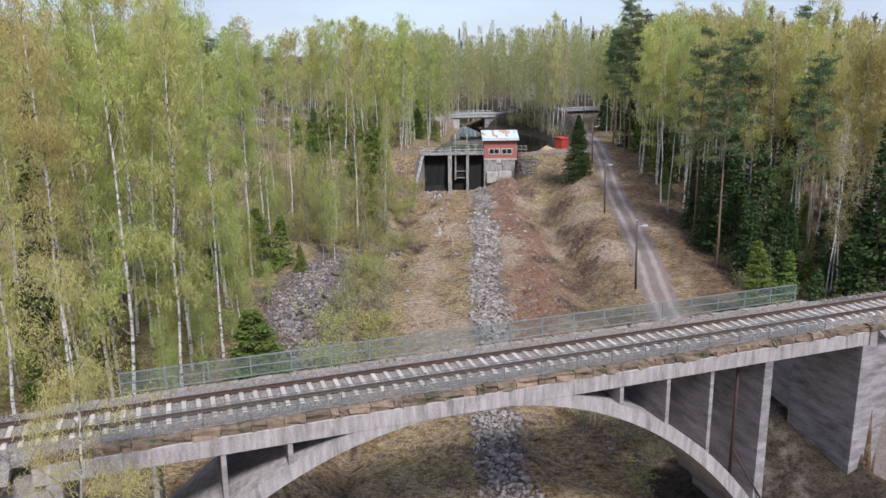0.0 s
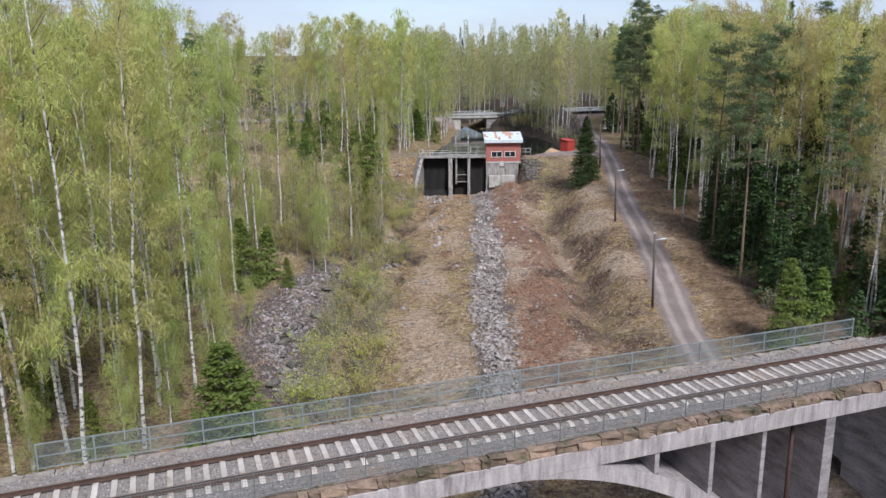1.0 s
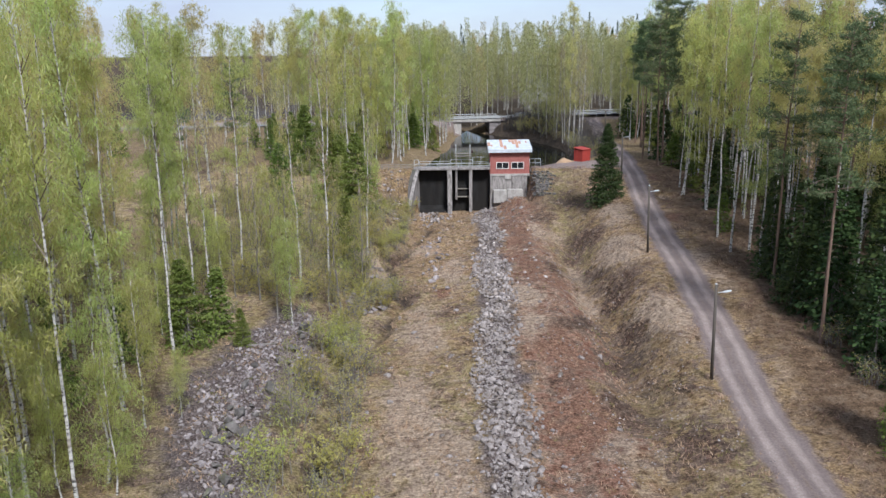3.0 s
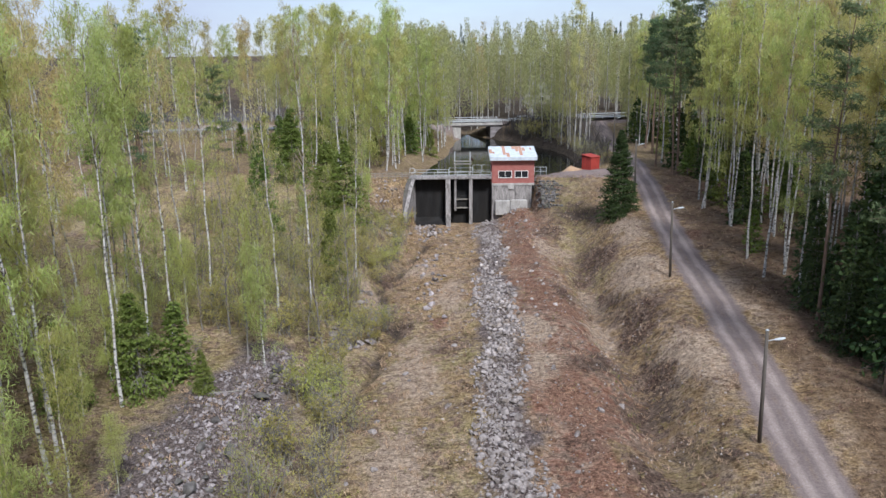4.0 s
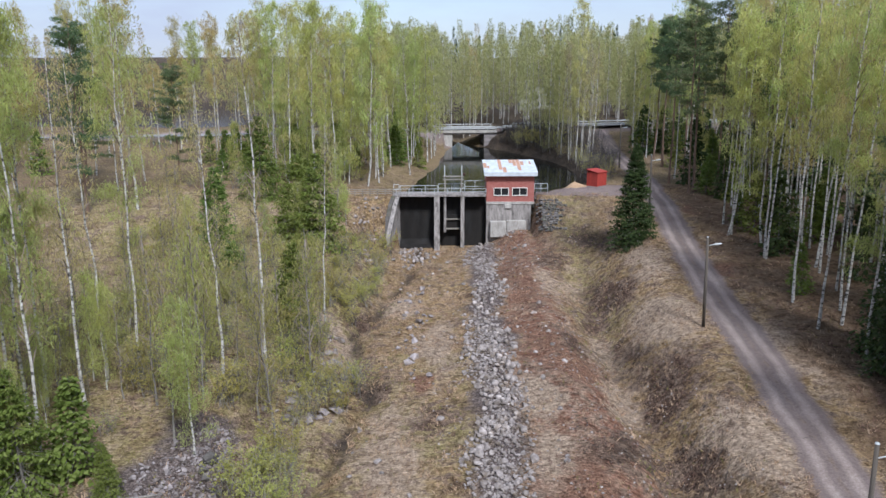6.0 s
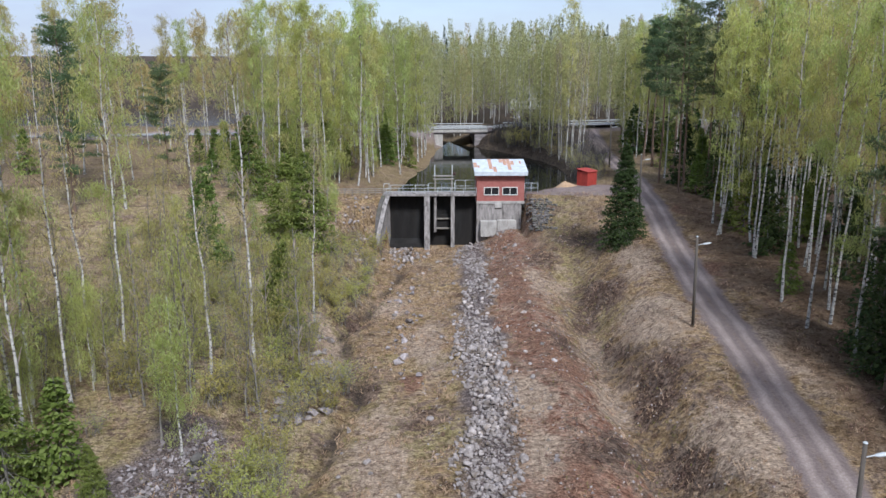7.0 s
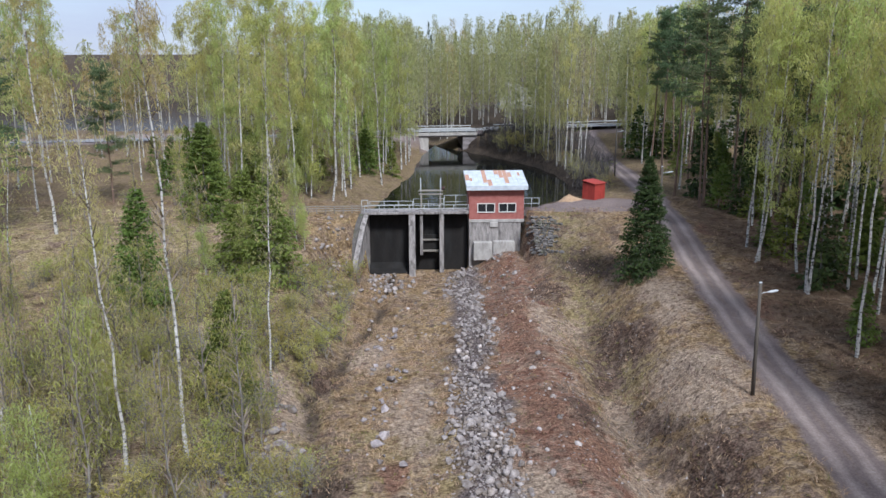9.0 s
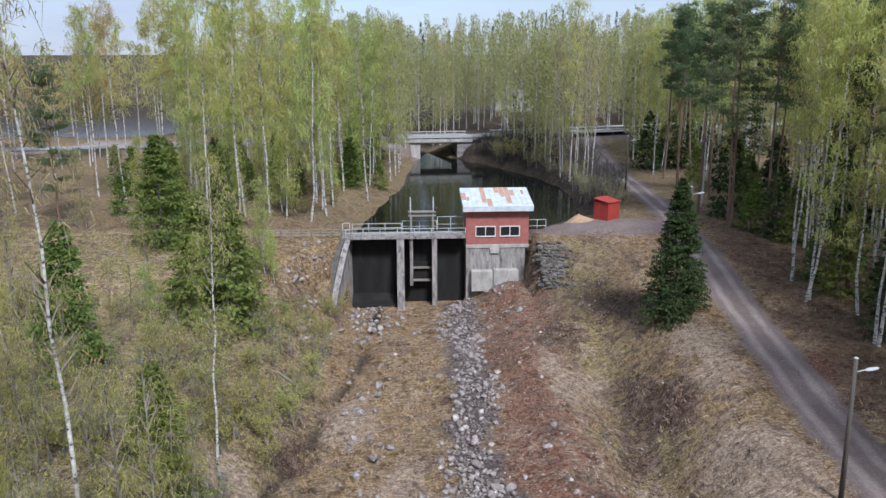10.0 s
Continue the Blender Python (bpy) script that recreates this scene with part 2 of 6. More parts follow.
LEAF_BIRCH = leaf_mat("birch_leaf", (0.42, 0.47, 0.135), (0.51, 0.555, 0.18), (0.60, 0.635, 0.26))
LEAF_OCHRE = leaf_mat("budding_birch_leaf", (0.485, 0.445, 0.155), (0.56, 0.51, 0.20), (0.635, 0.585, 0.285))
# greyer and dimmer than the near birches: distance haze put into the leaf colour
LEAF_FAR_HAZE = leaf_mat("hazed_far_birch_leaf", (0.33, 0.365, 0.15), (0.42, 0.435, 0.19), (0.505, 0.495, 0.25))
LEAF_WILLOW = leaf_mat("willow_leaf", (0.39, 0.40, 0.105), (0.48, 0.48, 0.145), (0.57, 0.55, 0.21))
NEEDLE_SPRUCE = leaf_mat("spruce_needle", (0.034, 0.058, 0.022), (0.057, 0.090, 0.032), (0.086, 0.124, 0.038), 0.25)
NEEDLE_YOUNG = leaf_mat("young_spruce_needle", (0.11, 0.16, 0.036), (0.175, 0.235, 0.052), (0.26, 0.32, 0.10), 0.45)
NEEDLE_PINE = leaf_mat("pine_needle", (0.085, 0.13, 0.062), (0.135, 0.19, 0.09), (0.19, 0.25, 0.12), 0.42)
DRY_GRASS = leaf_mat("dry_grass", (0.28, 0.20, 0.105), (0.44, 0.335, 0.19), (0.58, 0.46, 0.285), 0.2, 0.0)
HEATHER = leaf_mat("dead_stalks", (0.10, 0.062, 0.045), (0.19, 0.12, 0.085), (0.29, 0.20, 0.145), 0.1, 0.0)
GREEN_GRASS = leaf_mat("spring_grass", (0.13, 0.15, 0.035), (0.22, 0.22, 0.06), (0.30, 0.27, 0.10), 0.25, 0.0)


def roof_metal():
    m, n, l, p = mat_new("painted_roof_sheet")
    tc = n.new("ShaderNodeTexCoord").outputs["Object"]
    a = noise_node(n, l, 1.6, 4, 0.6, tc)
    r = ramp_node(n, l, a.outputs["Fac"], [(0.3, (0.52, 0.56, 0.60)), (0.7, (0.72, 0.76, 0.80))])
    l.new(r.outputs["Color"], p.inputs["Base Color"])
    p.inputs["Roughness"].default_value, p.inputs["Metallic"].default_value = 0.45, 0.15
    return m


ROOF = roof_metal()
ROOF_RUST = rough_mat("rusted_roof_sheet", (0.36, 0.17, 0.10), (0.55, 0.36, 0.26), 2.5, 0.8, 15, 0.3)


def ground_mat():
    """Soil, dry grass, moss, gravel, litter, mud and painted bridge shade, each where its mask lies."""
    m, n, l, p = mat_new("ground")
    pos = n.new("ShaderNodeNewGeometry").outputs["Position"]
    at = n.new("ShaderNodeAttribute")
    at.attribute_name = "zone"
    at2 = n.new("ShaderNodeAttribute")
    at2.attribute_name = "zone2"
    sep, sep2 = n.new("ShaderNodeSeparateColor"), n.new("ShaderNodeSeparateColor")
    l.new(at.outputs["Color"], sep.inputs["Color"])
    l.new(at2.outputs["Color"], sep2.inputs["Color"])
    big = noise_node(n, l, 0.22, 6, 0.7, pos)
    mid = noise_node(n, l, 0.9, 6, 0.7, pos)
    fine = noise_node(n, l, 7.0, 4, 0.75, pos)
    grit = noise_node(n, l, 30.0, 2, 0.7, pos)

    def edge(chan, soft=0.5, rag=0.9):
        """A mask with a ragged rim."""
        s = n.new("ShaderNodeMath")
        s.operation = "MULTIPLY_ADD"
        l.new(mid.outputs["Fac"], s.inputs[0])
        s.inputs[1].default_value = rag
        l.new(chan, s.inputs[2])
        r = ramp_node(n, l, s.outputs[0], [(0.5 + rag * 0.5 - soft, (0, 0, 0)), (0.5 + rag * 0.5 + soft * 0.2, (1, 1, 1))])
        return r.outputs["Color"]

    straw = ramp_node(n, l, mid.outputs["Fac"], [(0.30, (0.10, 0.064, 0.04)), (0.42, (0.24, 0.165, 0.088)), (0.54, (0.41, 0.30, 0.16)), (0.72, (0.62, 0.485, 0.30))])
    mossy = ramp_node(n, l, mid.outputs["Fac"], [(0.3, (0.13, 0.088, 0.05)), (0.5, (0.285, 0.205, 0.122)), (0.72, (0.46, 0.35, 0.225))])
    bf = ramp_node(n, l, big.outputs["Fac"], [(0.45, (0, 0, 0)), (0.62, (1, 1, 1))])
    col = mix_node(n, l, bf.outputs["Color"], straw.outputs["Color"], mossy.outputs["Color"])
    red = ramp_node(n, l, mid.outputs["Fac"], [(0.3, (0.10, 0.048, 0.031)), (0.43, (0.215, 0.115, 0.078)), (0.56, (0.33, 0.205, 0.152)), (0.72, (0.47, 0.345, 0.275))])
    col = mix_node(n, l, edge(sep.outputs["Red"]), col, red.outputs["Color"])
    green = ramp_node(n, l, mid.outputs["Fac"], [(0.3, (0.17, 0.142, 0.07)), (0.55, (0.35, 0.29, 0.148)), (0.75, (0.52, 0.435, 0.255))])
    col = mix_node(n, l, edge(sep.outputs["Green"]), col, green.outputs["Color"])
    # rusty soil and dark heaps of debris
    rust_n = noise_node(n, l, 0.31, 6, 0.72, pos, (1.0, 0.7, 1.0))
    rust_f = ramp_node(n, l, rust_n.outputs["Fac"], [(0.50, (0, 0, 0)), (0.60, (0.75, 0.75, 0.75))])
    rust_r = n.new("ShaderNodeMath")
    rust_r.operation = "MULTIPLY"
    l.new(rust_f.outputs["Color"], rust_r.inputs[0])
    l.new(sep.outputs["Red"], rust_r.inputs[1])
    rust = ramp_node(n, l, fine.outputs["Fac"], [(0.3, (0.14, 0.072, 0.046)), (0.7, (0.33, 0.20, 0.14))])
    col = mix_node(n, l, rust_r.outputs[0], col, rust.outputs["Color"])
    deb = noise_node(n, l, 0.42, 7, 0.75, pos, (0.75, 1.25, 1.0))
    deb_f = ramp_node(n, l, deb.outputs["Fac"], [(0.52, (0, 0, 0)), (0.60, (0.8, 0.8, 0.8))])
    debris = ramp_node(n, l, fine.outputs["Fac"], [(0.3, (0.045, 0.03, 0.023)), (0.75, (0.20, 0.135, 0.10))])
    col = mix_node(n, l, deb_f.outputs["Color"], col, debris.outputs["Color"])
    pale_n = noise_node(n, l, 0.55, 6, 0.7, pos, (1.2, 0.8, 1.0))
    pale_f = ramp_node(n, l, pale_n.outputs["Fac"], [(0.51, (0, 0, 0)), (0.62, (0.5, 0.5, 0.5))])
    col = mix_node(n, l, pale_f.outputs["Color"], col, (0.46, 0.365, 0.275))
    at3 = n.new("ShaderNodeAttribute")
    at3.attribute_name = "zone3"
    sep3 = n.new("ShaderNodeSeparateColor")
    l.new(at3.outputs["Color"], sep3.inputs["Color"])
    col = mix_node(n, l, edge(sep3.outputs["Red"], 0.4, 1.7), col, debris.outputs["Color"])
    pale = ramp_node(n, l, mid.outputs["Fac"], [(0.3, (0.28, 0.21, 0.15)), (0.6, (0.48, 0.385, 0.295))])
    col = mix_node(n, l, edge(sep3.outputs["Green"], 0.5, 1.3), col, pale.outputs["Color"])
    col = mix_node(n, l, edge(sep3.outputs["Blue"], 0.45, 1.3), col, rust.outputs["Color"])
    # lie of the flattened grass
    lie = noise_node(n, l, 3.2, 5, 0.7, pos, (0.45, 1.7, 1.0))
    lie.inputs["Distortion"].default_value = 1.6
    lr = ramp_node(n, l, lie.outputs["Fac"], [(0.36, (0.50, 0.46, 0.44)), (0.5, (1.0, 0.99, 0.98)), (0.63, (1.42, 1.42, 1.40))])
    col = mix_node(n, l, 0.85, col, lr.outputs["Color"], "MULTIPLY")
    litter = ramp_node(n, l, mid.outputs["Fac"], [(0.3, (0.07, 0.046, 0.03)), (0.5, (0.175, 0.118, 0.074)), (0.7, (0.32, 0.235, 0.152))])
    col = mix_node(n, l, edge(sep2.outputs["Red"]), col, litter.outputs["Color"])
    scree = ramp_node(n, l, fine.outputs["Fac"], [(0.3, (0.075, 0.06, 0.056)), (0.6, (0.19, 0.155, 0.146)), (0.8, (0.31, 0.262, 0.25))])
    col = mix_node(n, l, edge(sep2.outputs["Green"]), col, scree.outputs["Color"])
    mud_shade = ramp_node(n, l, mid.outputs["Fac"], [(0.3, (0.03, 0.024, 0.02)), (0.7, (0.10, 0.078, 0.06))])
    col = mix_node(n, l, edge(sep2.outputs["Blue"]), col, mud_shade.outputs["Color"])
    spot = noise_node(n, l, 2.7, 6, 0.72, pos)
    fr = ramp_node(n, l, fine.outputs["Fac"], [(0.36, (0.55, 0.54, 0.53)), (0.64, (1.45, 1.45, 1.45))])
    col = mix_node(n, l, 0.85, col, fr.outputs["Color"], "MULTIPLY")
    sr = ramp_node(n, l, spot.outputs["Fac"], [(0.37, (0.46, 0.41, 0.38)), (0.47, (1.0, 0.98, 0.96)), (0.62, (1.32, 1.30, 1.28))])
    col = mix_node(n, l, 0.9, col, sr.outputs["Color"], "MULTIPLY")
    gravel = ramp_node(n, l, fine.outputs["Fac"], [(0.3, (0.272, 0.22, 0.199)), (0.55, (0.39, 0.322, 0.292)), (0.8, (0.495, 0.416, 0.382))])
    gr = ramp_node(n, l, big.outputs["Fac"], [(0.35, (0.82, 0.80, 0.80)), (0.65, (1.12, 1.12, 1.12))])
    gcol = mix_node(n, l, 1.0, gravel.outputs["Color"], gr.outputs["Color"], "MULTIPLY")
    trod = ramp_node(n, l, at.outputs["Alpha"], [(0.2, (0.74, 0.72, 0.73)), (0.85, (1.16, 1.15, 1.14))])
    gcol = mix_node(n, l, 1.0, gcol, trod.outputs["Color"], "MULTIPLY")
    col = mix_node(n, l, edge(sep.outputs["Blue"], 0.35, 0.7), col, gcol)
    l.new(col, p.inputs["Base Color"])
    p.inputs["Roughness"].default_value = 0.95
    p.inputs["Specular IOR Level"].default_value = 0.15
    ad = n.new("ShaderNodeMath")
    ad.operation = "ADD"
    l.new(fine.outputs["Fac"], ad.inputs[0])
    l.new(grit.outputs["Fac"], ad.inputs[1])
    bump(n, l, p, ad.outputs[0], 0.9, 0.12)
    return m


# ---- the lie of the land ----
WATER_Z = 6.7
TH = radians(19.67)  # the railway's heading from +x
TC, TS = math.cos(TH), math.sin(TH)
TRACK0 = (0.0, 35.33)  # a point of the far rail
RAIL_Z = 10.97


def track_uv(x, y):
    dx, dy = x - TRACK0[0], y - TRACK0[1]
    return dx * TC + dy * TS, -dx * TS + dy * TC


TRACK_M = Matrix.Translation((TRACK0[0], TRACK0[1], 0)) @ Matrix.Rotation(TH, 4, "Z")


def sstep(t):
    t = np.clip(t, 0, 1)
    return t * t * (3 - 2 * t)


def z_road(y):
    return np.interp(y, [0, 30, 45, 66, 77, 92, 105, 120, 133, 157, 190, 225], [-1.2, -0.5, 0.2, 1.6, 2.4, 3.7, 4.8, 5.8, 6.7, 8.0, 8.4, 9.6])


def x_road(y):
    return np.interp(y, [0, 30, 45, 66, 73.5, 82, 94, 103, 113, 123, 134, 150, 162, 172, 188, 200, 225], [19, 19.6, 20.3, 21.2, 21.9, 23.1, 24.5, 25.3, 26.2, 27.4, 29.1, 31.0, 32.7, 34.0, 35.3, 36.4, 40])


def z_floor(y):
    return np.interp(y, [-40, 0, 30, 45, 60, 75, 100, 120, 135, 145, 165], [-2, -1.6, -0.9, -0.3, 0.5, 0.95, 1.35, 1.4, 1.35, 1.1, 1.0])


def z_left(y):
    return np.interp(y, [-40, 20, 60, 75, 90, 105, 120, 135, 150, 175, 240], [0.5, 1.0, 1.6, 1.9, 2.6, 3.3, 4.1, 5.1, 8.0, 8.3, 9])


def rocks_x(y):
    return np.interp(y, [20, 42, 58, 78, 96, 109, 127, 146], [3.2, 3.6, 3.9, 4.8, 5.4, 6.0, 6.5, 7.2])


def wob(x, y, s, seed=0.0):
    return (np.sin(x * s + seed) * np.cos(y * s * 1.13 + seed * 2) + 0.6 * np.sin(x * s * 2.3 + y * s * 1.7 + seed * 3) + 0.4 * np.cos(y * s * 3.1 - x * s * 2.7 + seed)) / 2


def brook_x(y):
    return np.interp(y, [40, 65, 78, 87, 93, 100, 106, 114, 120, 132, 145], [-6.0, -7.5, -8.2, -6.0, -5.2, -3.4, -4.6, -6.2, -4.6, -2.2, -1.0])


def scree_x(y):
    return np.interp(y, [57, 64, 70, 75, 80, 86, 93], [-11.3, -13.2, -15.0, -15.2, -14.4, -13.6, -13.2])


def scree_half(y):
    return np.interp(y, [56, 58, 64, 70, 75, 80, 86, 93], [0, 1.0, 2.2, 3.2, 3.7, 4.0, 3.6, 0.8])


def shore_left(y):
    return np.interp(y, [150, 153, 165, 178, 191, 210, 226, 236], [-4.4, -4.1, -2.4, -0.4, 1.8, 3.0, 5.2, 7])


def shore_right(y):
    return np.interp(y, [150, 155, 159, 162, 179, 189, 200, 207, 218, 227, 233, 236], [14.5, 15.2, 19.5, 23.2, 25.3, 25.3, 23.2, 20.5, 16.5, 11.5, 8.5, 6])


def land(x, y):
    x, y = np.broadcast_arrays(fix(x), fix(y))
    zf, zl, zr, xr = z_floor(y), z_left(y), z_road(y), x_road(y)
    cx = 2.0 + (y - 40) * 0.012
    # the old river bed and its two sides
    foot = np.interp(y, [70, 80, 108, 120, 140], [8.5, 9.8, 9.0, 7.6, 6.0])
    left_t = sstep((cx - foot - x) / (7.5 + 1.5 * np.sin(y * 0.09)))
    zf = zf - 0.06 * np.clip(2.0 - x, 0, 10) * sstep((150 - y) / 20)
    zL = zf + (zl - zf) * left_t + np.clip(-22 - x, 0, 60) * 0.03
    t = np.clip((x - (cx + 5.5)) / np.maximum(xr - 2.2 - (cx + 5.5), 1), 0, 1)
    low = np.interp(y, [60, 98, 125, 145], [0.22, 0.23, 0.38, 0.8])
    mo = np.interp(y, [60, 100, 120, 145], [1.5, 1.35, 0.8, 0.35])
    f = np.where(t < 0.22, mo * low * sstep(t / 0.22), np.where(t < 0.5, low * (mo + (0.95 - mo) * sstep((t - 0.22) / 0.28)), 0.95 * low + (1 - 0.95 * low) * sstep((t - 0.5) / 0.42)))
    zR = zf + (zr - zf) * f
    zR = np.where(x > xr, zr + 0.25 * sstep((x - xr - 1.6) / 2.5) + np.clip(x - xr - 4, 0, 80) * 0.035, zR)
    z = np.where(x < cx, zL, zR)
    # a low bank of spoil along the boulders, and the bed's own hollows
    bed = np.exp(-((x - rocks_x(y)) / 2.6) ** 2) * sstep((y - 36) / 10) * sstep((150 - y) / 8)
    z = z + 0.45 * bed + 0.22 * wob(x, y, 0.55, 1.0) * (1 - 0.6 * sstep((xr + 1.5 - x) / 0.1) * sstep((x - xr + 1.5) / 0.1)) + 0.25 * wob(x, y, 0.17, 2.0)
    # the brook along the left of the bed
    bx = brook_x(y)
    z = z - (0.62 + 0.25 * wob(x, y, 0.3, 7.0)) * np.exp(-((x + 0.5 * wob(x, y, 0.4, 3.0) - bx) / 0.75) ** 2) * sstep((146 - y) / 6)
    # the gully under the road bank
    gx = np.interp(y, [70, 90, 98, 110, 128, 145], [14.6, 15.9, 15.9, 16.0, 16.9, 18.6])
    z = z - 1.75 * np.exp(-((x + 0.5 * wob(x, y, 0.25, 11.0) - gx) / 2.3) ** 2) * sstep((y - 66) / 22) * sstep((140 - y) / 14)
    z = z + 0.85 * np.exp(-((x - rocks_x(y) - 3.0) / 2.4) ** 2) * sstep((y - 70) / 18) * sstep((140 - y) / 12)
    # spoil heap before the pump house
    z = z + 1.7 * np.exp(-((x - 11.0) / 3.2) ** 2 - ((y - 144.5) / 4.5) ** 2)
    # the dam's earth shoulders
    xs_ = x + 0.33 * np.clip(147.7 - y, 0, 5)
    near = np.exp(-((xs_ + 4.5) / 2.2) ** 2)
    sh_l = sstep((y - (130 + 12 * near)) / (16 - 9.6 * near)) * sstep((-3.7 - xs_) / 0.7)
    z = z + (np.maximum(z, 8.0) - z) * sh_l
    steep = 1 - sstep((x - 18.0) / 4.0)
    sh_r = sstep((y - (133 + 4.0 * steep)) / (15.5 - 4.5 * steep)) * sstep((x - 14.15) / 0.7)
    z = z + (np.maximum(z, 8.05) - z) * sh_r
    core = (y > 148.4) & (x > -3.6) & (x < 13.6)
    z = np.where(core & (y < 150.3), np.where(x < 8.0, 1.0, 3.0), z)
    # water above the dam
    up = (y > 150.3) & ((x > -4.6) & (x < 14.6) | (y > 152.0))
    d = np.minimum(x - shore_left(y), shore_right(y) - x)
    pool = np.where(d > 0, WATER_Z - np.minimum(0.15 + d * 0.35, 2.5), WATER_Z + np.minimum(-d * 0.3, 1.5 + 0.3 * sstep(-d / 20)))
    far_rise = np.interp(y, [200, 235, 260, 330, 420, 520, 700], [0, 1.5, 2.2, 4, 11, 20, 24])
    side = sstep((np.abs(x - 8) - 30) / 60)
    z = np.where(up, pool + np.where(d > 0, 0, far_rise * np.maximum(sstep(-d / 14), sstep((y - 245) / 40)) + side * 1.0 + 0.2 * wob(x, y, 0.3, 4)), z)
    z = np.where(up & (d < 0) & (x > 14), np.maximum(z, np.minimum(zr, z + 3) * sstep((-d) / 4) + z * (1 - sstep(-d / 4))), z)
    # lake beyond the road, at the left
    lake = sstep(1.5 - np.hypot((x + 110) / 70, (y - 370) / 110))
    z = z - (z - 4.5) * np.clip(lake * 3, 0, 1) * (y > 240)
    # the railway's embankments to both sides of the bridge
    u, v = track_uv(x, y)
    bank = 10.35 - np.clip(np.abs(v + 0.76) - 3.6, 0, 40) * 0.62
    walled = (u > 24.0) & (u < 46.2) & (v < -3.35)
    bank = bank - np.clip(v - 2.0, 0, 30) * 0.5
    on = np.maximum(sstep((u - 24.0) / 1.4), sstep((-17.8 - u) / 1.4)) * (y < 150) * ~walled
    z = z + on * (np.maximum(z, bank) - z)
    z = np.where(walled & (y < 150), np.minimum(z, 1.0 + 0.12 * (u - 24)), z)
    z = np.where((y < 150) & (u <= 24.6) & (u > 18.0) & (np.abs(v + 0.76) < 9), np.maximum(z, 1.0 + 0.35 * (u - 21.5) + 0.25 * np.clip(v + 3, 0, 8)), z)
    # the far road's bed
    ry = far_road_y(x)
    rz = np.interp(x, [-120, -30, 2, 18, 60, 140], [9.8, 10.0, 10.7, 10.9, 11.6, 13])
    near_road = sstep((7.5 - np.abs(y - ry)) / 4.5) * np.where((x > 3.5) & (x < 17.5), 0, 1)
    z = z + (rz - 0.15 - z) * near_road
    return z


def far_road_y(x):
    return np.interp(x, [-160, -74, -30, 2, 18, 60, 140], [214, 220, 225, 229.5, 231, 236, 250])


def axis_steps(lo, a, b, hi, fine, far):
    mid = np.arange(a, b + fine / 2, fine)
    out_l, out_r = [a], [b]
    s = fine
    while out_l[-1] > lo:
        s = min(s * 1.13, far)
        out_l.append(out_l[-1] - s)
    s = fine
    while out_r[-1] < hi:
        s = min(s * 1.13, far)
        out_r.append(out_r[-1] + s)
    return np.array(out_l[:0:-1] + list(mid) + out_r[1:])


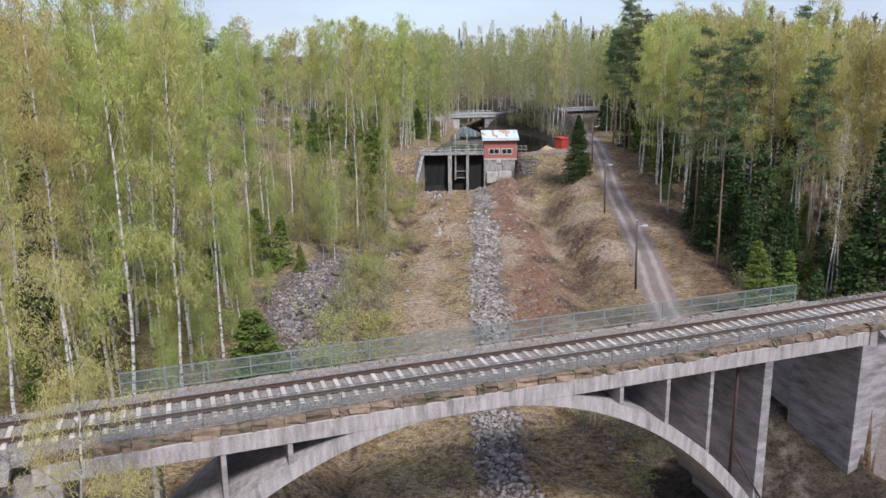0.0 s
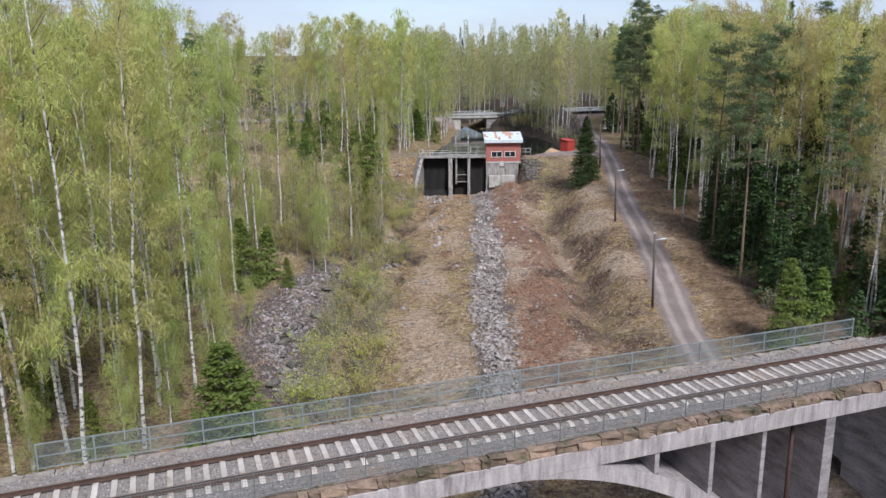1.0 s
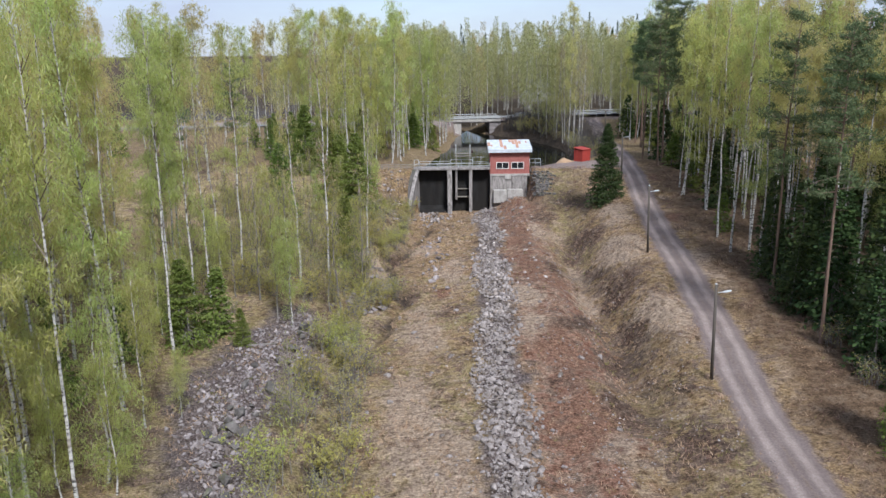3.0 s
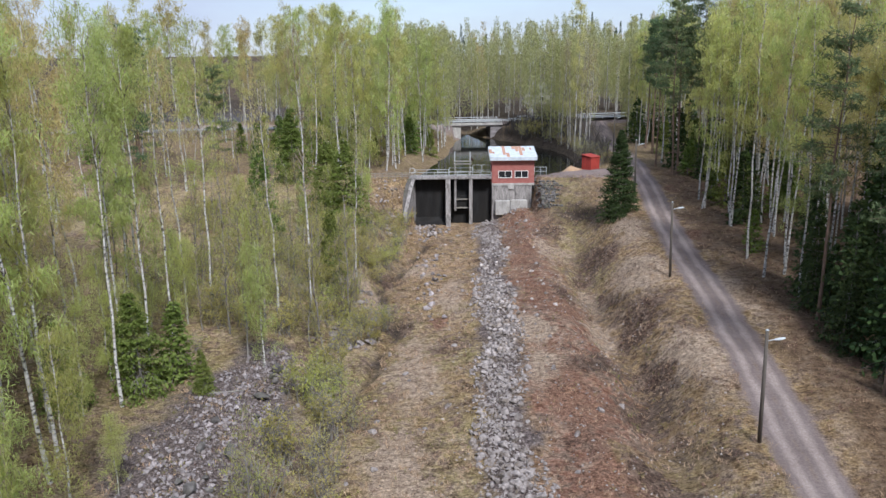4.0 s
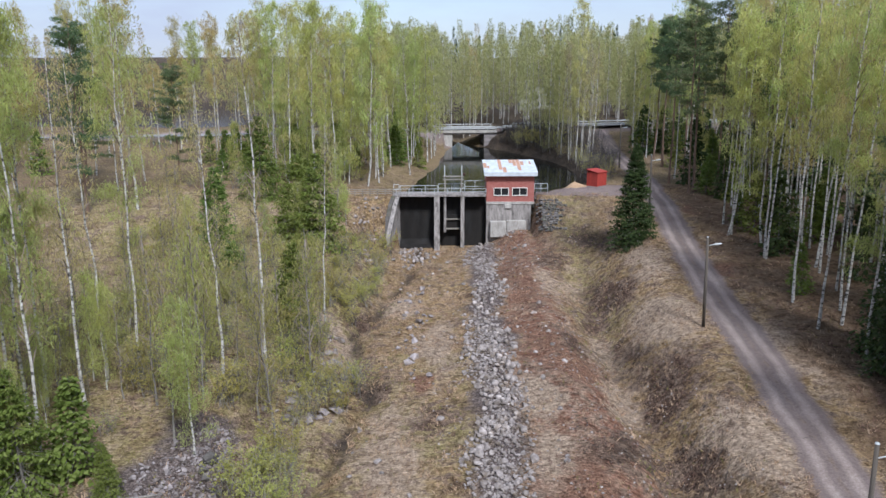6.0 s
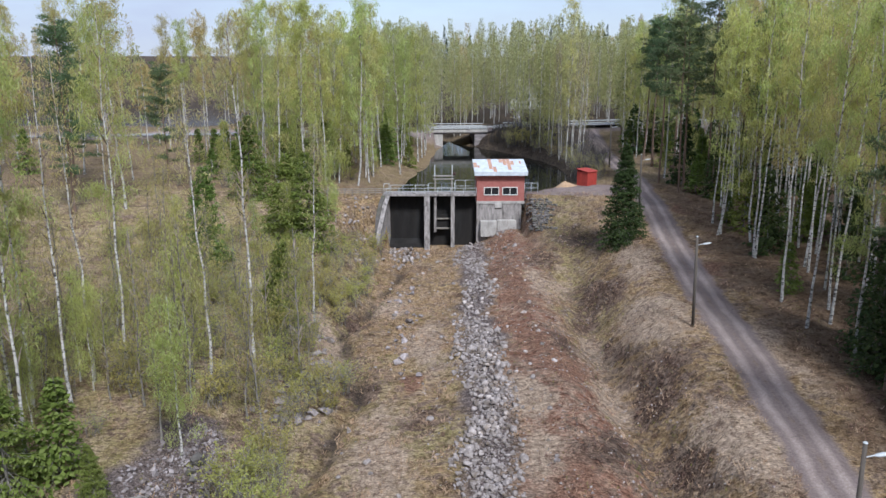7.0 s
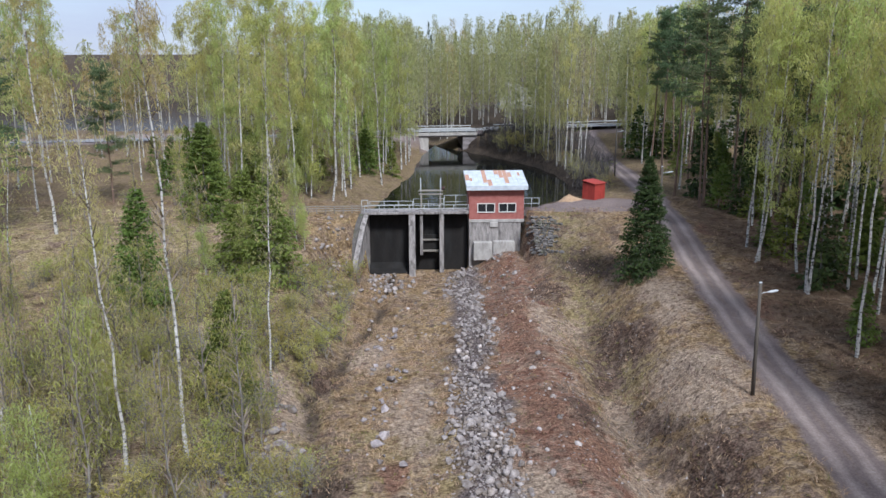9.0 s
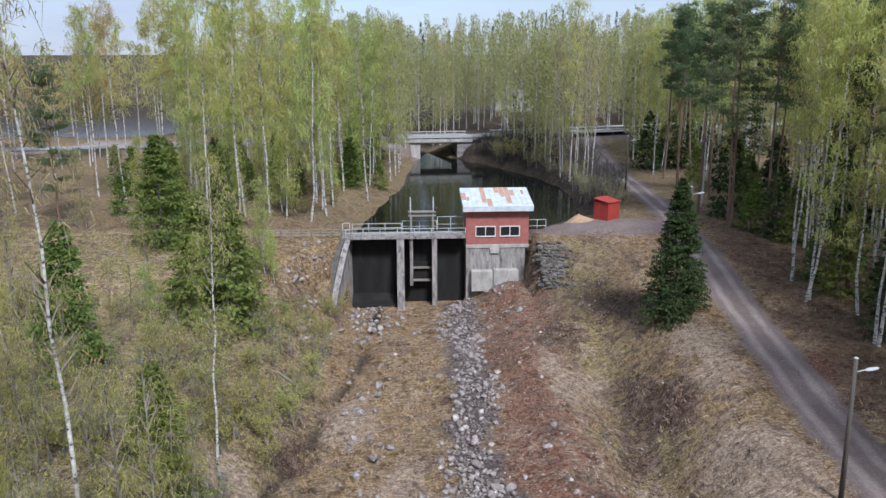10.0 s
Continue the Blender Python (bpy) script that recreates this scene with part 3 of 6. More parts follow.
def build_ground():
    xs = axis_steps(-2400, -30, 40, 2400, 0.55, 180)
    ys = axis_steps(-900, 34, 160, 3200, 0.55, 180)
    near = xs[(xs > 17) & (xs < 36)]
    xs = np.sort(np.concatenate([xs, near + 0.25]))
    X, Y = np.meshgrid(xs, ys)
    Z = land(X, Y)
    nx, ny = len(xs), len(ys)
    me = bpy.data.meshes.new("ground")
    co = np.stack([X, Y, Z], -1).reshape(-1, 3)
    me.vertices.add(len(co))
    me.vertices.foreach_set("co", co.astype(np.float32).ravel())
    i = np.arange((ny - 1) * (nx - 1))
    r, c = i // (nx - 1), i % (nx - 1)
    a = r * nx + c
    quads = np.stack([a, a + 1, a + nx + 1, a + nx], 1).astype(np.int32)
    me.loops.add(quads.size)
    me.loops.foreach_set("vertex_index", quads.ravel())
    me.polygons.add(len(quads))
    me.polygons.foreach_set("loop_start", np.arange(0, quads.size, 4, dtype=np.int32))
    me.polygons.foreach_set("use_smooth", np.ones(len(quads), bool))
    me.update(calc_edges=True)
    x, y = co[:, 0], co[:, 1]
    u, v = track_uv(x, y)
    xr = x_road(y)
    ones = np.ones_like(x)
    x_true = x
    x = x + 0.9 * wob(x, y, 0.35, 5.0) + 0.7 * wob(x, y, 1.1, 6.0)
    cx = 2.0 + (y - 40) * 0.012
    red = np.exp(-((x - (rocks_x(y) + 5.6)) / 3.6) ** 4) * sstep((y - 52) / 12) * sstep((150 - y) / 6)
    red = np.maximum(red, 0.7 * sstep((-22 + x * 0 + 40 - np.hypot(x + 18, (y - 72) * 0.6)) / 8) * (x < -14) * (y < 95) * 0.6)
    blob = lambda bx, by, rx, ry: np.exp(-((x - bx) / rx) ** 2 - ((y - by) / ry) ** 2)
    green = 0.8 * blob(-28, 112, 13, 16) + 0.75 * blob(15.2, 116, 1.6, 4.5) + 0.7 * blob(17.0, 130, 2.0, 6)
    # debris heaps, trodden pale grass and rusty soil on the bank
    dark_spots = 0.42 * sum(blob(*q) for q in ((18.4, 121, 1.6, 3.2), (19.8, 118.8, 1.3, 1.6), (18.7, 100.3, 2.0, 2.4), (17.4, 97.3, 1.6, 2.0), (17.2, 89.5, 1.8, 2.6), (13.7, 91.7, 1.0, 1.6), (11.8, 89.7, 1.2, 1.2), (12.9, 107.7, 1.2, 2.2), (17.4, 108, 1.0, 3.0), (14.6, 84, 1.6, 2.5), (20.5, 93, 1.2, 1.6), (29.8, 113, 1.6, 1.5), (15.9, 116, 1.0, 3), (13.0, 74, 1.4, 3), (9.5, 130, 1.0, 2.2), (1.0, 96, 1.4, 1.6), (28.5, 97, 1.5, 2), (31, 126, 1.6, 2.5), (14.2, 133, 1.6, 3.0), (18.6, 136, 1.4, 3), (-5.4, 117.5, 1.6, 1.6), (-3.6, 101, 0.8, 1.2), (16, 68, 2, 2)))
    pale_spots = sum(blob(*q) for q in ((15.6, 109.0, 0.9, 2.6), (14.6, 99.5, 0.9, 3.4), (20.6, 108, 1.8, 4), (20.0, 88, 1.6, 4), (13.4, 125, 1.2, 3), (16.0, 125, 0.8, 2), (-1.5, 92, 1.4, 5), (1.5, 110, 1.2, 4), (-2.2, 122, 1.4, 3), (22.5, 122, 1.2, 4), (27.2, 100, 1.2, 4), (-7.4, 110.5, 1.6, 2.2), (0.5, 66, 1.5, 5), (-8.4, 113.5, 1.2, 1.6), (8.2, 97.5, 1.3, 2.6), (8.8, 89, 1.2, 2.4), (-2, 74, 1.5, 6), (11, 69, 1.2, 1.6)))
    rust_spots = sum(blob(*q) for q in ((9.9, 108, 1.2, 2), (10.5, 121, 1.2, 2.6), (10.5, 141.3, 1.6, 1.4), (9.4, 128.7, 1.2, 2.4), (12.0, 103, 1.2, 2.5), (10.2, 84, 1.4, 4), (29.8, 118, 1.3, 2), (0.0, 102, 0.8, 1.5), (10.0, 72, 1.4, 4), (7.8, 112.5, 0.9, 1.6), (33, 140, 1, 2)))
    green = np.maximum(green, 0.75 * sstep((-4.0 - x) / 3) * sstep((x + 26) / 6) * sstep((y - 55) / 10) * sstep((140 - y) / 10))
    green = np.maximum(green, 0.7 * np.exp(-((x - 18) / 3.0) ** 2 - ((y - 144) / 5) ** 2))
    warped, x = x, x_true + 0.12 * wob(x_true, y, 0.8, 9.0)
    mid = x - xr + 0.25
    # gravel fades beneath the railway bridge, standing in for the deck's shade
    road = (np.exp(-(mid / 1.70) ** 4) - 0.5 * np.exp(-(mid / 0.42) ** 2)) * np.where(np.abs(v + 0.76) < 7, 0.22, 1.0) * (y > 20) * (y < 226)
    ruts = np.exp(-((np.abs(mid) - 0.78) / 0.34) ** 2) * (y > 20) * (y < 226) + 0.6 * (x < 0)
    road = np.maximum(road, sstep((3.6 - np.hypot((x - 22.5) / 2.7, (y - 151.6) / 1.1)) / 1.0) * (x > 13))
    road = np.maximum(road, sstep((4.2 - np.abs(v + 0.76)) / 0.8) * ((u > 25.5) | (u < -17)) * (y < 150))
    road = np.maximum(road, sstep((4.6 - np.abs(y - far_road_y(x))) / 0.8) * (y > 190))
    x = warped
    litter = np.maximum(sstep((x - xr - 1.2) / 5), sstep((-17.5 - x) / 6) * sstep((62 - np.abs(y - 60) + 30) / 30))
    litter = np.where(y < 152, litter * np.where(x < 0, sstep((104 - y) / 14), 1.0), 0.3)
    green = np.maximum(green, 0.85 * sstep((-12 - x) / 5) * (y > 98) * (y < 153))
    green = np.where(y > 156, 0.55, green)
    litter = np.where((x < -13) & (np.hypot((x + 30) / 12, (y - 116) / 14) < 1), 0.1, litter)
    scree = sstep(1.6 - np.abs(x - scree_x(y)) / np.maximum(scree_half(y), 0.2)) * 0.62 * (y > 57) * (y < 94)
    red = np.maximum(red, 0.8 * np.exp(-((x + 18.6) / 2.6) ** 2 - ((y - 76) / 12) ** 2))
    scree = np.maximum(scree, 0.62 * np.exp(-((x - rocks_x(y)) / 1.5) ** 4) * (y < 148) * (y > 30))
    d = np.minimum(x - shore_left(y), shore_right(y) - x)
    mud_shade = (y > 152) * np.exp(-((d + 0.5) / 3.0) ** 2) * (x > 12)
    mud_shade = np.maximum(mud_shade, 0.5 * sstep((y - 232) / 8))
    mud_shade = np.maximum(mud_shade, (0.42 + 0.55 * wob(x, y, 0.4, 8.0)) * np.exp(-((x_true + 0.5 * wob(x_true, y, 0.4, 3.0) - brook_x(y)) / 0.5) ** 2) * (y < 147) * (y > 35))
    gx = np.interp(y, [70, 90, 98, 110, 128, 145], [15.2, 16.5, 16.5, 16.7, 17.5, 19.2])
    mud_shade = np.maximum(mud_shade, (0.08 + 0.25 * wob(x, y, 0.3, 12.0)) * np.exp(-((x - gx) / 1.6) ** 2) * (y > 70) * (y < 140))
    green = np.maximum(green, 0.62 * np.exp(-((x - gx + 0.6) / 2.4) ** 2) * sstep((y - 104) / 10) * sstep((150 - y) / 4))
    mud_shade = np.maximum(mud_shade, (0.3 + 0.2 * wob(x, y, 0.3, 19.0)) * blob(19.0, 138, 4.5, 9))
    mud_shade = np.maximum(mud_shade, (0.2 + 0.28 * wob(x, y, 0.45, 23.0)) * blob(17.5, 74, 3.4, 13))
    # shade under the bridge's right span, painted with the dark soil tone
    mud_shade = np.maximum(mud_shade, 0.62 * (u > 14) * (u < 24.4) * (np.abs(v + 0.76) < 5))
    green = np.maximum(green, (0.34 + 0.4 * wob(x, y, 0.33, 14.0)) * (x > -4.5) * (x < rocks_x(y) - 1) * (y < 108))
    green = np.maximum(green, (0.26 + 0.4 * wob(x, y, 0.28, 15.0)) * (x > 11) * (x < xr - 1.6) * (y < 78))
    green = np.maximum(green, 0.85 * sstep((-17 - x) / 4) * (y < 104) * (y > 30) * (1 - blob(-20, 74, 5, 9)))
    litter = np.where((x < -16) & (y < 104), litter * 0.2, litter)
    for name, cols in (("zone", (red, green, road, ruts)), ("zone2", (litter, scree, mud_shade, ones)), ("zone3", (dark_spots, pale_spots, rust_spots, ones))):
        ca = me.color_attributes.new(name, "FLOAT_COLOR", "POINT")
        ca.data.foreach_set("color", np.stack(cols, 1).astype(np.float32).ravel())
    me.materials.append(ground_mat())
    return tagged(new("ground", me), "dry grass, bare soil and gravel valley ground", "ground", kind="structure")


build_ground()


def water_mat(name, gloss, rough):
    m, n, l, p = mat_new(name)
    pos = n.new("ShaderNodeNewGeometry").outputs["Position"]
    a = noise_node(n, l, 1.1, 3, 0.5, pos)
    p.inputs["Base Color"].default_value = (0.006, 0.007, 0.006, 1)
    p.inputs["Roughness"].default_value = rough
    p.inputs["IOR"].default_value = 1.33
    p.inputs["Specular IOR Level"].default_value = gloss
    bump(n, l, p, a.outputs["Fac"], 0.06, 0.05)
    return m


def water_sheet(name, label, x0, x1, y0, y1, mat):
    bm = bmesh.new()
    bm.faces.new([bm.verts.new(q) for q in ((x0, y0, WATER_Z), (x1, y0, WATER_Z), (x1, y1, WATER_Z), (x0, y1, WATER_Z))])
    ob = part(name, bm, mat, None)
    return tagged(ob, label, "water", kind="structure")


water_sheet("water", "still dark pond water above the dam", -30, 60, 149.95, 240, water_mat("dark_water", 0.13, 0.06))
water_sheet("lake", "pale open lake water beyond the road", -420, 20, 240.5, 620, water_mat("lake_water", 0.5, 0.12))


# ---- railway bridge ----
def arch_under(du):
    return 9.67 - 0.0262 * du * du - 2.6e-5 * du ** 4


def arch_over(du):
    return arch_under(du) + 0.62 + 0.0019 * du * du


V_NEAR, V_FAR = -3.3, 1.78
BEAM_Z0, BEAM_Z1 = 9.55, 10.36
bridge = thing("railway_bridge", "weathered concrete open-spandrel arch bridge carrying one railway track", "bridge", m=TRACK_M)


def bpart(name, bm, mat, label="", smooth=False):
    return part(name, bm, mat, bridge, label, smooth)


def build_bridge():
    deck = bmesh.new()
    add_box(deck, -17.8, 23.9, V_NEAR + 0.25, V_FAR - 0.25, BEAM_Z0 + 0.1, BEAM_Z1 - 0.02)
    bpart("deck_slab", deck, CONCRETE)
    for v0, v1 in ((V_NEAR, V_NEAR + 0.25), (V_FAR - 0.25, V_FAR)):
        b = add_box(bmesh.new(), -17.8, 23.95, v0, v1, BEAM_Z0, BEAM_Z1, 0.03)
        bpart("fascia_beam", b, BEAM_CONCRETE, "pale stained concrete edge beam")
    # the arch: two side ribs' outline closed into one broad vault
    du = np.linspace(-18.4, 18.4, 57)
    top = [min(arch_over(d), BEAM_Z0 + 0.04) if abs(d) < 5.6 else arch_over(d) for d in du]
    outline = [(d, z) for d, z in zip(du, top)] + [(d, arch_under(d)) for d in du[::-1]]
    bpart("arch", prism(outline, V_NEAR + 0.02, V_FAR - 0.02), BEAM_CONCRETE, "broad pale concrete arch")
    for s in (-1, 1):
        for d in (8.1, 10.83, 13.5):
            bpart("spandrel_wall", box(s * d - 0.11, s * d + 0.11, V_NEAR + 0.06, V_FAR - 0.06, arch_over(d) - 0.35, BEAM_Z0 + 0.05, 0.01), CONCRETE, "thin concrete cross wall standing on the arch")
        bpart("pier", prism([(s * 17.1 - 0.26, BEAM_Z0 + 0.05), (s * 17.1 + 0.26, BEAM_Z0 + 0.05), (s * 17.1 + 0.34, -2.5), (s * 17.1 - 0.34, -2.5)], V_NEAR + 0.03, V_FAR - 0.03), CONCRETE, "tall concrete wall pier")
    # abutments
    a = bmesh.new()
    add_box(a, 23.52, 26.5, V_NEAR + 0.3, V_FAR - 0.3, -2.5, BEAM_Z0 + 0.15)
    bpart("abutment", a, CONCRETE)
    bpart("retaining_wall", prism([(23.5, BEAM_Z0 - 0.01), (23.96, BEAM_Z0 - 0.01), (23.96, BEAM_Z1 + 0.05), (46, BEAM_Z1 + 0.05), (46, -2.5), (23.5, -2.5)], V_NEAR - 0.05, V_NEAR + 0.28), CONCRETE, "stained mauve-grey concrete retaining wall")
    bpart("coping", box(23.9, 46, V_NEAR - 0.15, V_NEAR + 0.35, BEAM_Z1 + 0.06, BEAM_Z1 + 0.3, 0.03), EDGE_STONE, "dark mossy coping")
    bpart("wing_wall", prism([(V_FAR - 0.35, 10.3), (V_FAR + 0.6, 9.9), (V_FAR + 6.0, 3.4), (V_FAR + 6.0, -1), (V_FAR - 0.35, -1)], 24.2, 24.9, "x"), CONCRETE)
    a = bmesh.new()
    add_box(a, -21.5, -17.3, V_NEAR + 0.3, V_FAR - 0.3, -2.5, BEAM_Z0 + 0.15)
    bpart("abutment", a, CONCRETE)
    # drain pipe on the pier
    pb = bmesh.new()
    add_tube(pb, (15.85, V_NEAR + 0.9, 9.6), (15.85, V_NEAR + 0.9, 2.4), 0.09, n=10)
    add_tube(pb, (15.85, V_NEAR + 0.9, 4.4), (17.6, V_NEAR - 0.6, 0.6), 0.06, n=10)
    bpart("drain_pipe", pb, RUST_PIPE, "dark red-brown iron drain pipe", True)


build_bridge()


# ---- fences of the bridge ----
def mesh_mat():
    m, n, l, p = mat_new("wire_mesh")
    p.inputs["Base Color"].default_value = (0.20, 0.24, 0.235, 1)
    p.inputs["Roughness"].default_value = 0.5
    p.inputs["Metallic"].default_value = 0.3
    return m


WIRE = mesh_mat()


def wires(u0, u1, z0, z1, v, step, r):
    """Thin upright wires and fewer level ones as one sheet of mesh, in three-sided rods."""
    out = []
    for u in np.arange(u0 + step, u1, step):
        for a in range(3):
            a0, a1 = a * 2.094, (a + 1) * 2.094
            out += [(u + r * math.cos(a0), v + r * math.sin(a0), z0), (u + r * math.cos(a1), v + r * math.sin(a1), z0), (u + r * math.cos(a1), v + r * math.sin(a1), z1), (u + r * math.cos(a0), v + r * math.sin(a0), z1)]
    for z in np.arange(z0 + step, z1, step):
        for a in range(3):
            a0, a1 = a * 2.094, (a + 1) * 2.094
            out += [(u0, v + r * math.cos(a0), z + r * math.sin(a0)), (u1, v + r * math.cos(a0), z + r * math.sin(a0)), (u1, v + r * math.cos(a1), z + r * math.sin(a1)), (u0, v + r * math.cos(a1), z + r * math.sin(a1))]
    return out


def build_fence(v, first, count, z0, height, label, step, steel, w):
    f = thing("bridge_fence", label, "fence", "fences of the railway bridge", m=TRACK_M)
    gap = 1.905
    post = mesh_of("post", *flat(box(-w, w, -w, w, 0, height, w * 0.2)), steel)
    for i in range(count):
        put("post", post, f, m=Matrix.Translation((first + gap * i, v, z0)))
    u0, u1 = first, first + gap * (count - 1)
    for z in (z0 + 0.05, z0 + 0.5 * height, z0 + height - 0.03):
        part("rail", box(u0, u1, v - w * 0.7, v + w * 0.7, z - w * 0.7, z + w * 0.7), steel, f)
    panel = soup("mesh_panel", wires(0.03, gap - 0.03, 0.07, height - 0.05, 0, step, 0.0055), 4, WIRE)
    for i in range(count - 1):
        put("mesh_panel", panel, f, m=Matrix.Translation((first + gap * i, v, z0)))
    return f


def flat(bm):
    v = [tuple(q.co) for q in bm.verts]
    bm.verts.index_update()
    fc = [[q.index for q in f.verts] for f in bm.faces]
    bm.free()
    return v, fc


build_fence(1.62, -14.8, 21, 10.82, 1.02, "galvanised steel mesh fence along the bridge edge", 0.05, FENCE_STEEL, 0.03)
build_fence(-3.05, -15.3, 20, 10.82, 0.92, "thin grey wire fence along the bridge edge stones", 0.1, NEAR_STEEL, 0.018)


# ---- the track ----
def build_track():
    tr = thing("railway_track", "single rusty railway track on pale concrete sleepers", "track", m=TRACK_M)
    v = [(-1.3, 0.0), (-1.3, 0.15), (-1.12, 0.215), (-0.6, 0.21), (-0.35, 0.19), (0.35, 0.19), (0.6, 0.21), (1.12, 0.215), (1.3, 0.15), (1.3, 0.0)]
    bm = prism(v, -0.135, 0.135, "y")
    # narrower at the top
    for q in bm.verts:
        if q.co.z > 0.01:
            q.co.y *= 0.72
    bm.transform(Matrix.Rotation(radians(90), 4, "Z"))
    sl = mesh_of("sleeper", *flat(bm), SLEEPER)
    for i in range(-58, 110):
        put("sleeper", sl, tr, m=Matrix.Translation((-7.3 + i * 0.61 + RNG.normal(0, 0.008), -0.762, RAIL_Z - 0.385)) @ Matrix.Rotation(RNG.normal(0, 0.006), 4, "Z"))
    prof = [(-0.075, 0), (0.075, 0), (0.075, 0.012), (0.012, 0.035), (0.012, 0.125), (0.036, 0.14), (0.036, 0.172), (-0.036, 0.172), (-0.036, 0.14), (-0.012, 0.125), (-0.012, 0.035), (-0.075, 0.012)]
    for vv in (0.036, -1.56):
        r = part("rail", prism([(vv + a, RAIL_Z - 0.172 + b) for a, b in prof], -80, 75, "x"), RAIL_STEEL, tr, "rusty rail with a worn head")
        part("rail_head", box(-80, 75, vv - 0.03, vv + 0.03, RAIL_Z - 0.004, RAIL_Z + 0.004), RAIL_TOP, r)
    # ballast bed
    bed = prism([(-3.0, 10.36), (-3.0, 10.62), (-2.7, 10.72), (-2.15, RAIL_Z - 0.245), (0.6, RAIL_Z - 0.245), (1.2, 10.72), (1.5, 10.62), (1.5, 10.36)], -18.5, 24.5, "x")
    b1 = thing("ballast", "grey crushed stone ballast under the track", "ballast", kind="stuff", m=TRACK_M)
    part("ballast_bed", bed, BALLAST_M, b1)
    for s in ((-80, -18.5), (24.5, 75)):
        part("ballast_bed", prism([(-3.9, 10.1), (-3.0, 10.55), (-2.15, RAIL_Z - 0.245), (0.6, RAIL_Z - 0.245), (1.5, 10.55), (2.4, 10.1)], s[0], s[1], "x"), BALLAST_M, b1)
    # loose stones on top of it
    n = 17000
    u = RNG.uniform(-26, 34, n)
    w = RNG.uniform(-2.95, 1.5, n)
    z = np.interp(w, [-3.0, -2.7, -2.15, 0.6, 1.2, 1.5], [10.62, 10.72, RAIL_Z - 0.245, RAIL_Z - 0.245, 10.72, 10.62])
    k = ~((np.abs(w - 0.036) < 0.1) | (np.abs(w + 1.56) < 0.1))
    inner = (w > -2.05) & (w < 0.55) & (np.abs(((u + 7.3 + 0.305) % 0.61) - 0.305) < 0.15)
    k &= ~inner
    u, w, z = u[k], w[k], z[k]
    me = stones_mesh("ballast_stones", np.stack([u, w, z], 1), RNG.uniform(0.035, 0.075, len(u)), BALLAST_STONE)
    put("ballast_stones", me, b1)
    # rough stones along both edges
    for v0, v1 in ((V_NEAR + 0.02, V_NEAR + 0.5), (V_FAR - 0.5, V_FAR - 0.02)):
        kerb = thing("edge_stones", "rough mossy brown stone course along the bridge edge" if v0 < 0 else "rough grey stone course behind the far fence", "stone course", "edge stones of the bridge", m=TRACK_M)
        u = -17.8
        while u < 23.9:
            ln = RNG.uniform(0.35, 1.25)
            b = bmesh.new()
            r = bmesh.ops.create_cube(b, size=1)
            bmesh.ops.subdivide_edges(b, edges=b.edges[:], cuts=1, use_grid_fill=True)
            for q in b.verts:
                q.co += Vector((RNG.normal(0, 0.01), RNG.normal(0, 0.10), RNG.normal(0, 0.09)))
            b.transform(Matrix.Translation((u + ln / 2, (v0 + v1) / 2, 10.53 if v0 < 0 else 10.52)) @ Matrix.Diagonal((ln - 0.03, v1 - v0, 0.33, 1)))
            part("edge_stone", b, EDGE_STONE if v0 < 0 else FAR_EDGE, kerb)
            u += ln


OCTA = np.array([(1, 0, 0), (-1, 0, 0), (0, 1, 0), (0, -1, 0), (0, 0, 1), (0, 0, -1)], float)
OCTA_F = np.array([(0, 2, 4), (2, 1, 4), (1, 3, 4), (3, 0, 4), (2, 0, 5), (1, 2, 5), (3, 1, 5), (0, 3, 5)])


def stones_mesh(name, at, size, mat):
    """Many small eight-sided stones in one mesh."""
    n = len(at)
    v = OCTA[None] * RNG.uniform(0.55, 1.2, (n, 6, 1)) + RNG.normal(0, 0.15, (n, 6, 3))
    a = RNG.uniform(0, 6.28, n)
    c, s = np.cos(a)[:, None], np.sin(a)[:, None]
    x, y = v[..., 0] * c - v[..., 1] * s, v[..., 0] * s + v[..., 1] * c
    v = np.stack([x, y, v[..., 2] * 0.8], -1) * size[:, None, None] + at[:, None, :]
    tri = v[:, OCTA_F].reshape(-1, 3)
    return soup(name, tri, 3, mat)


build_track()


# ---- the dam ----
DAM_Y = 148.2


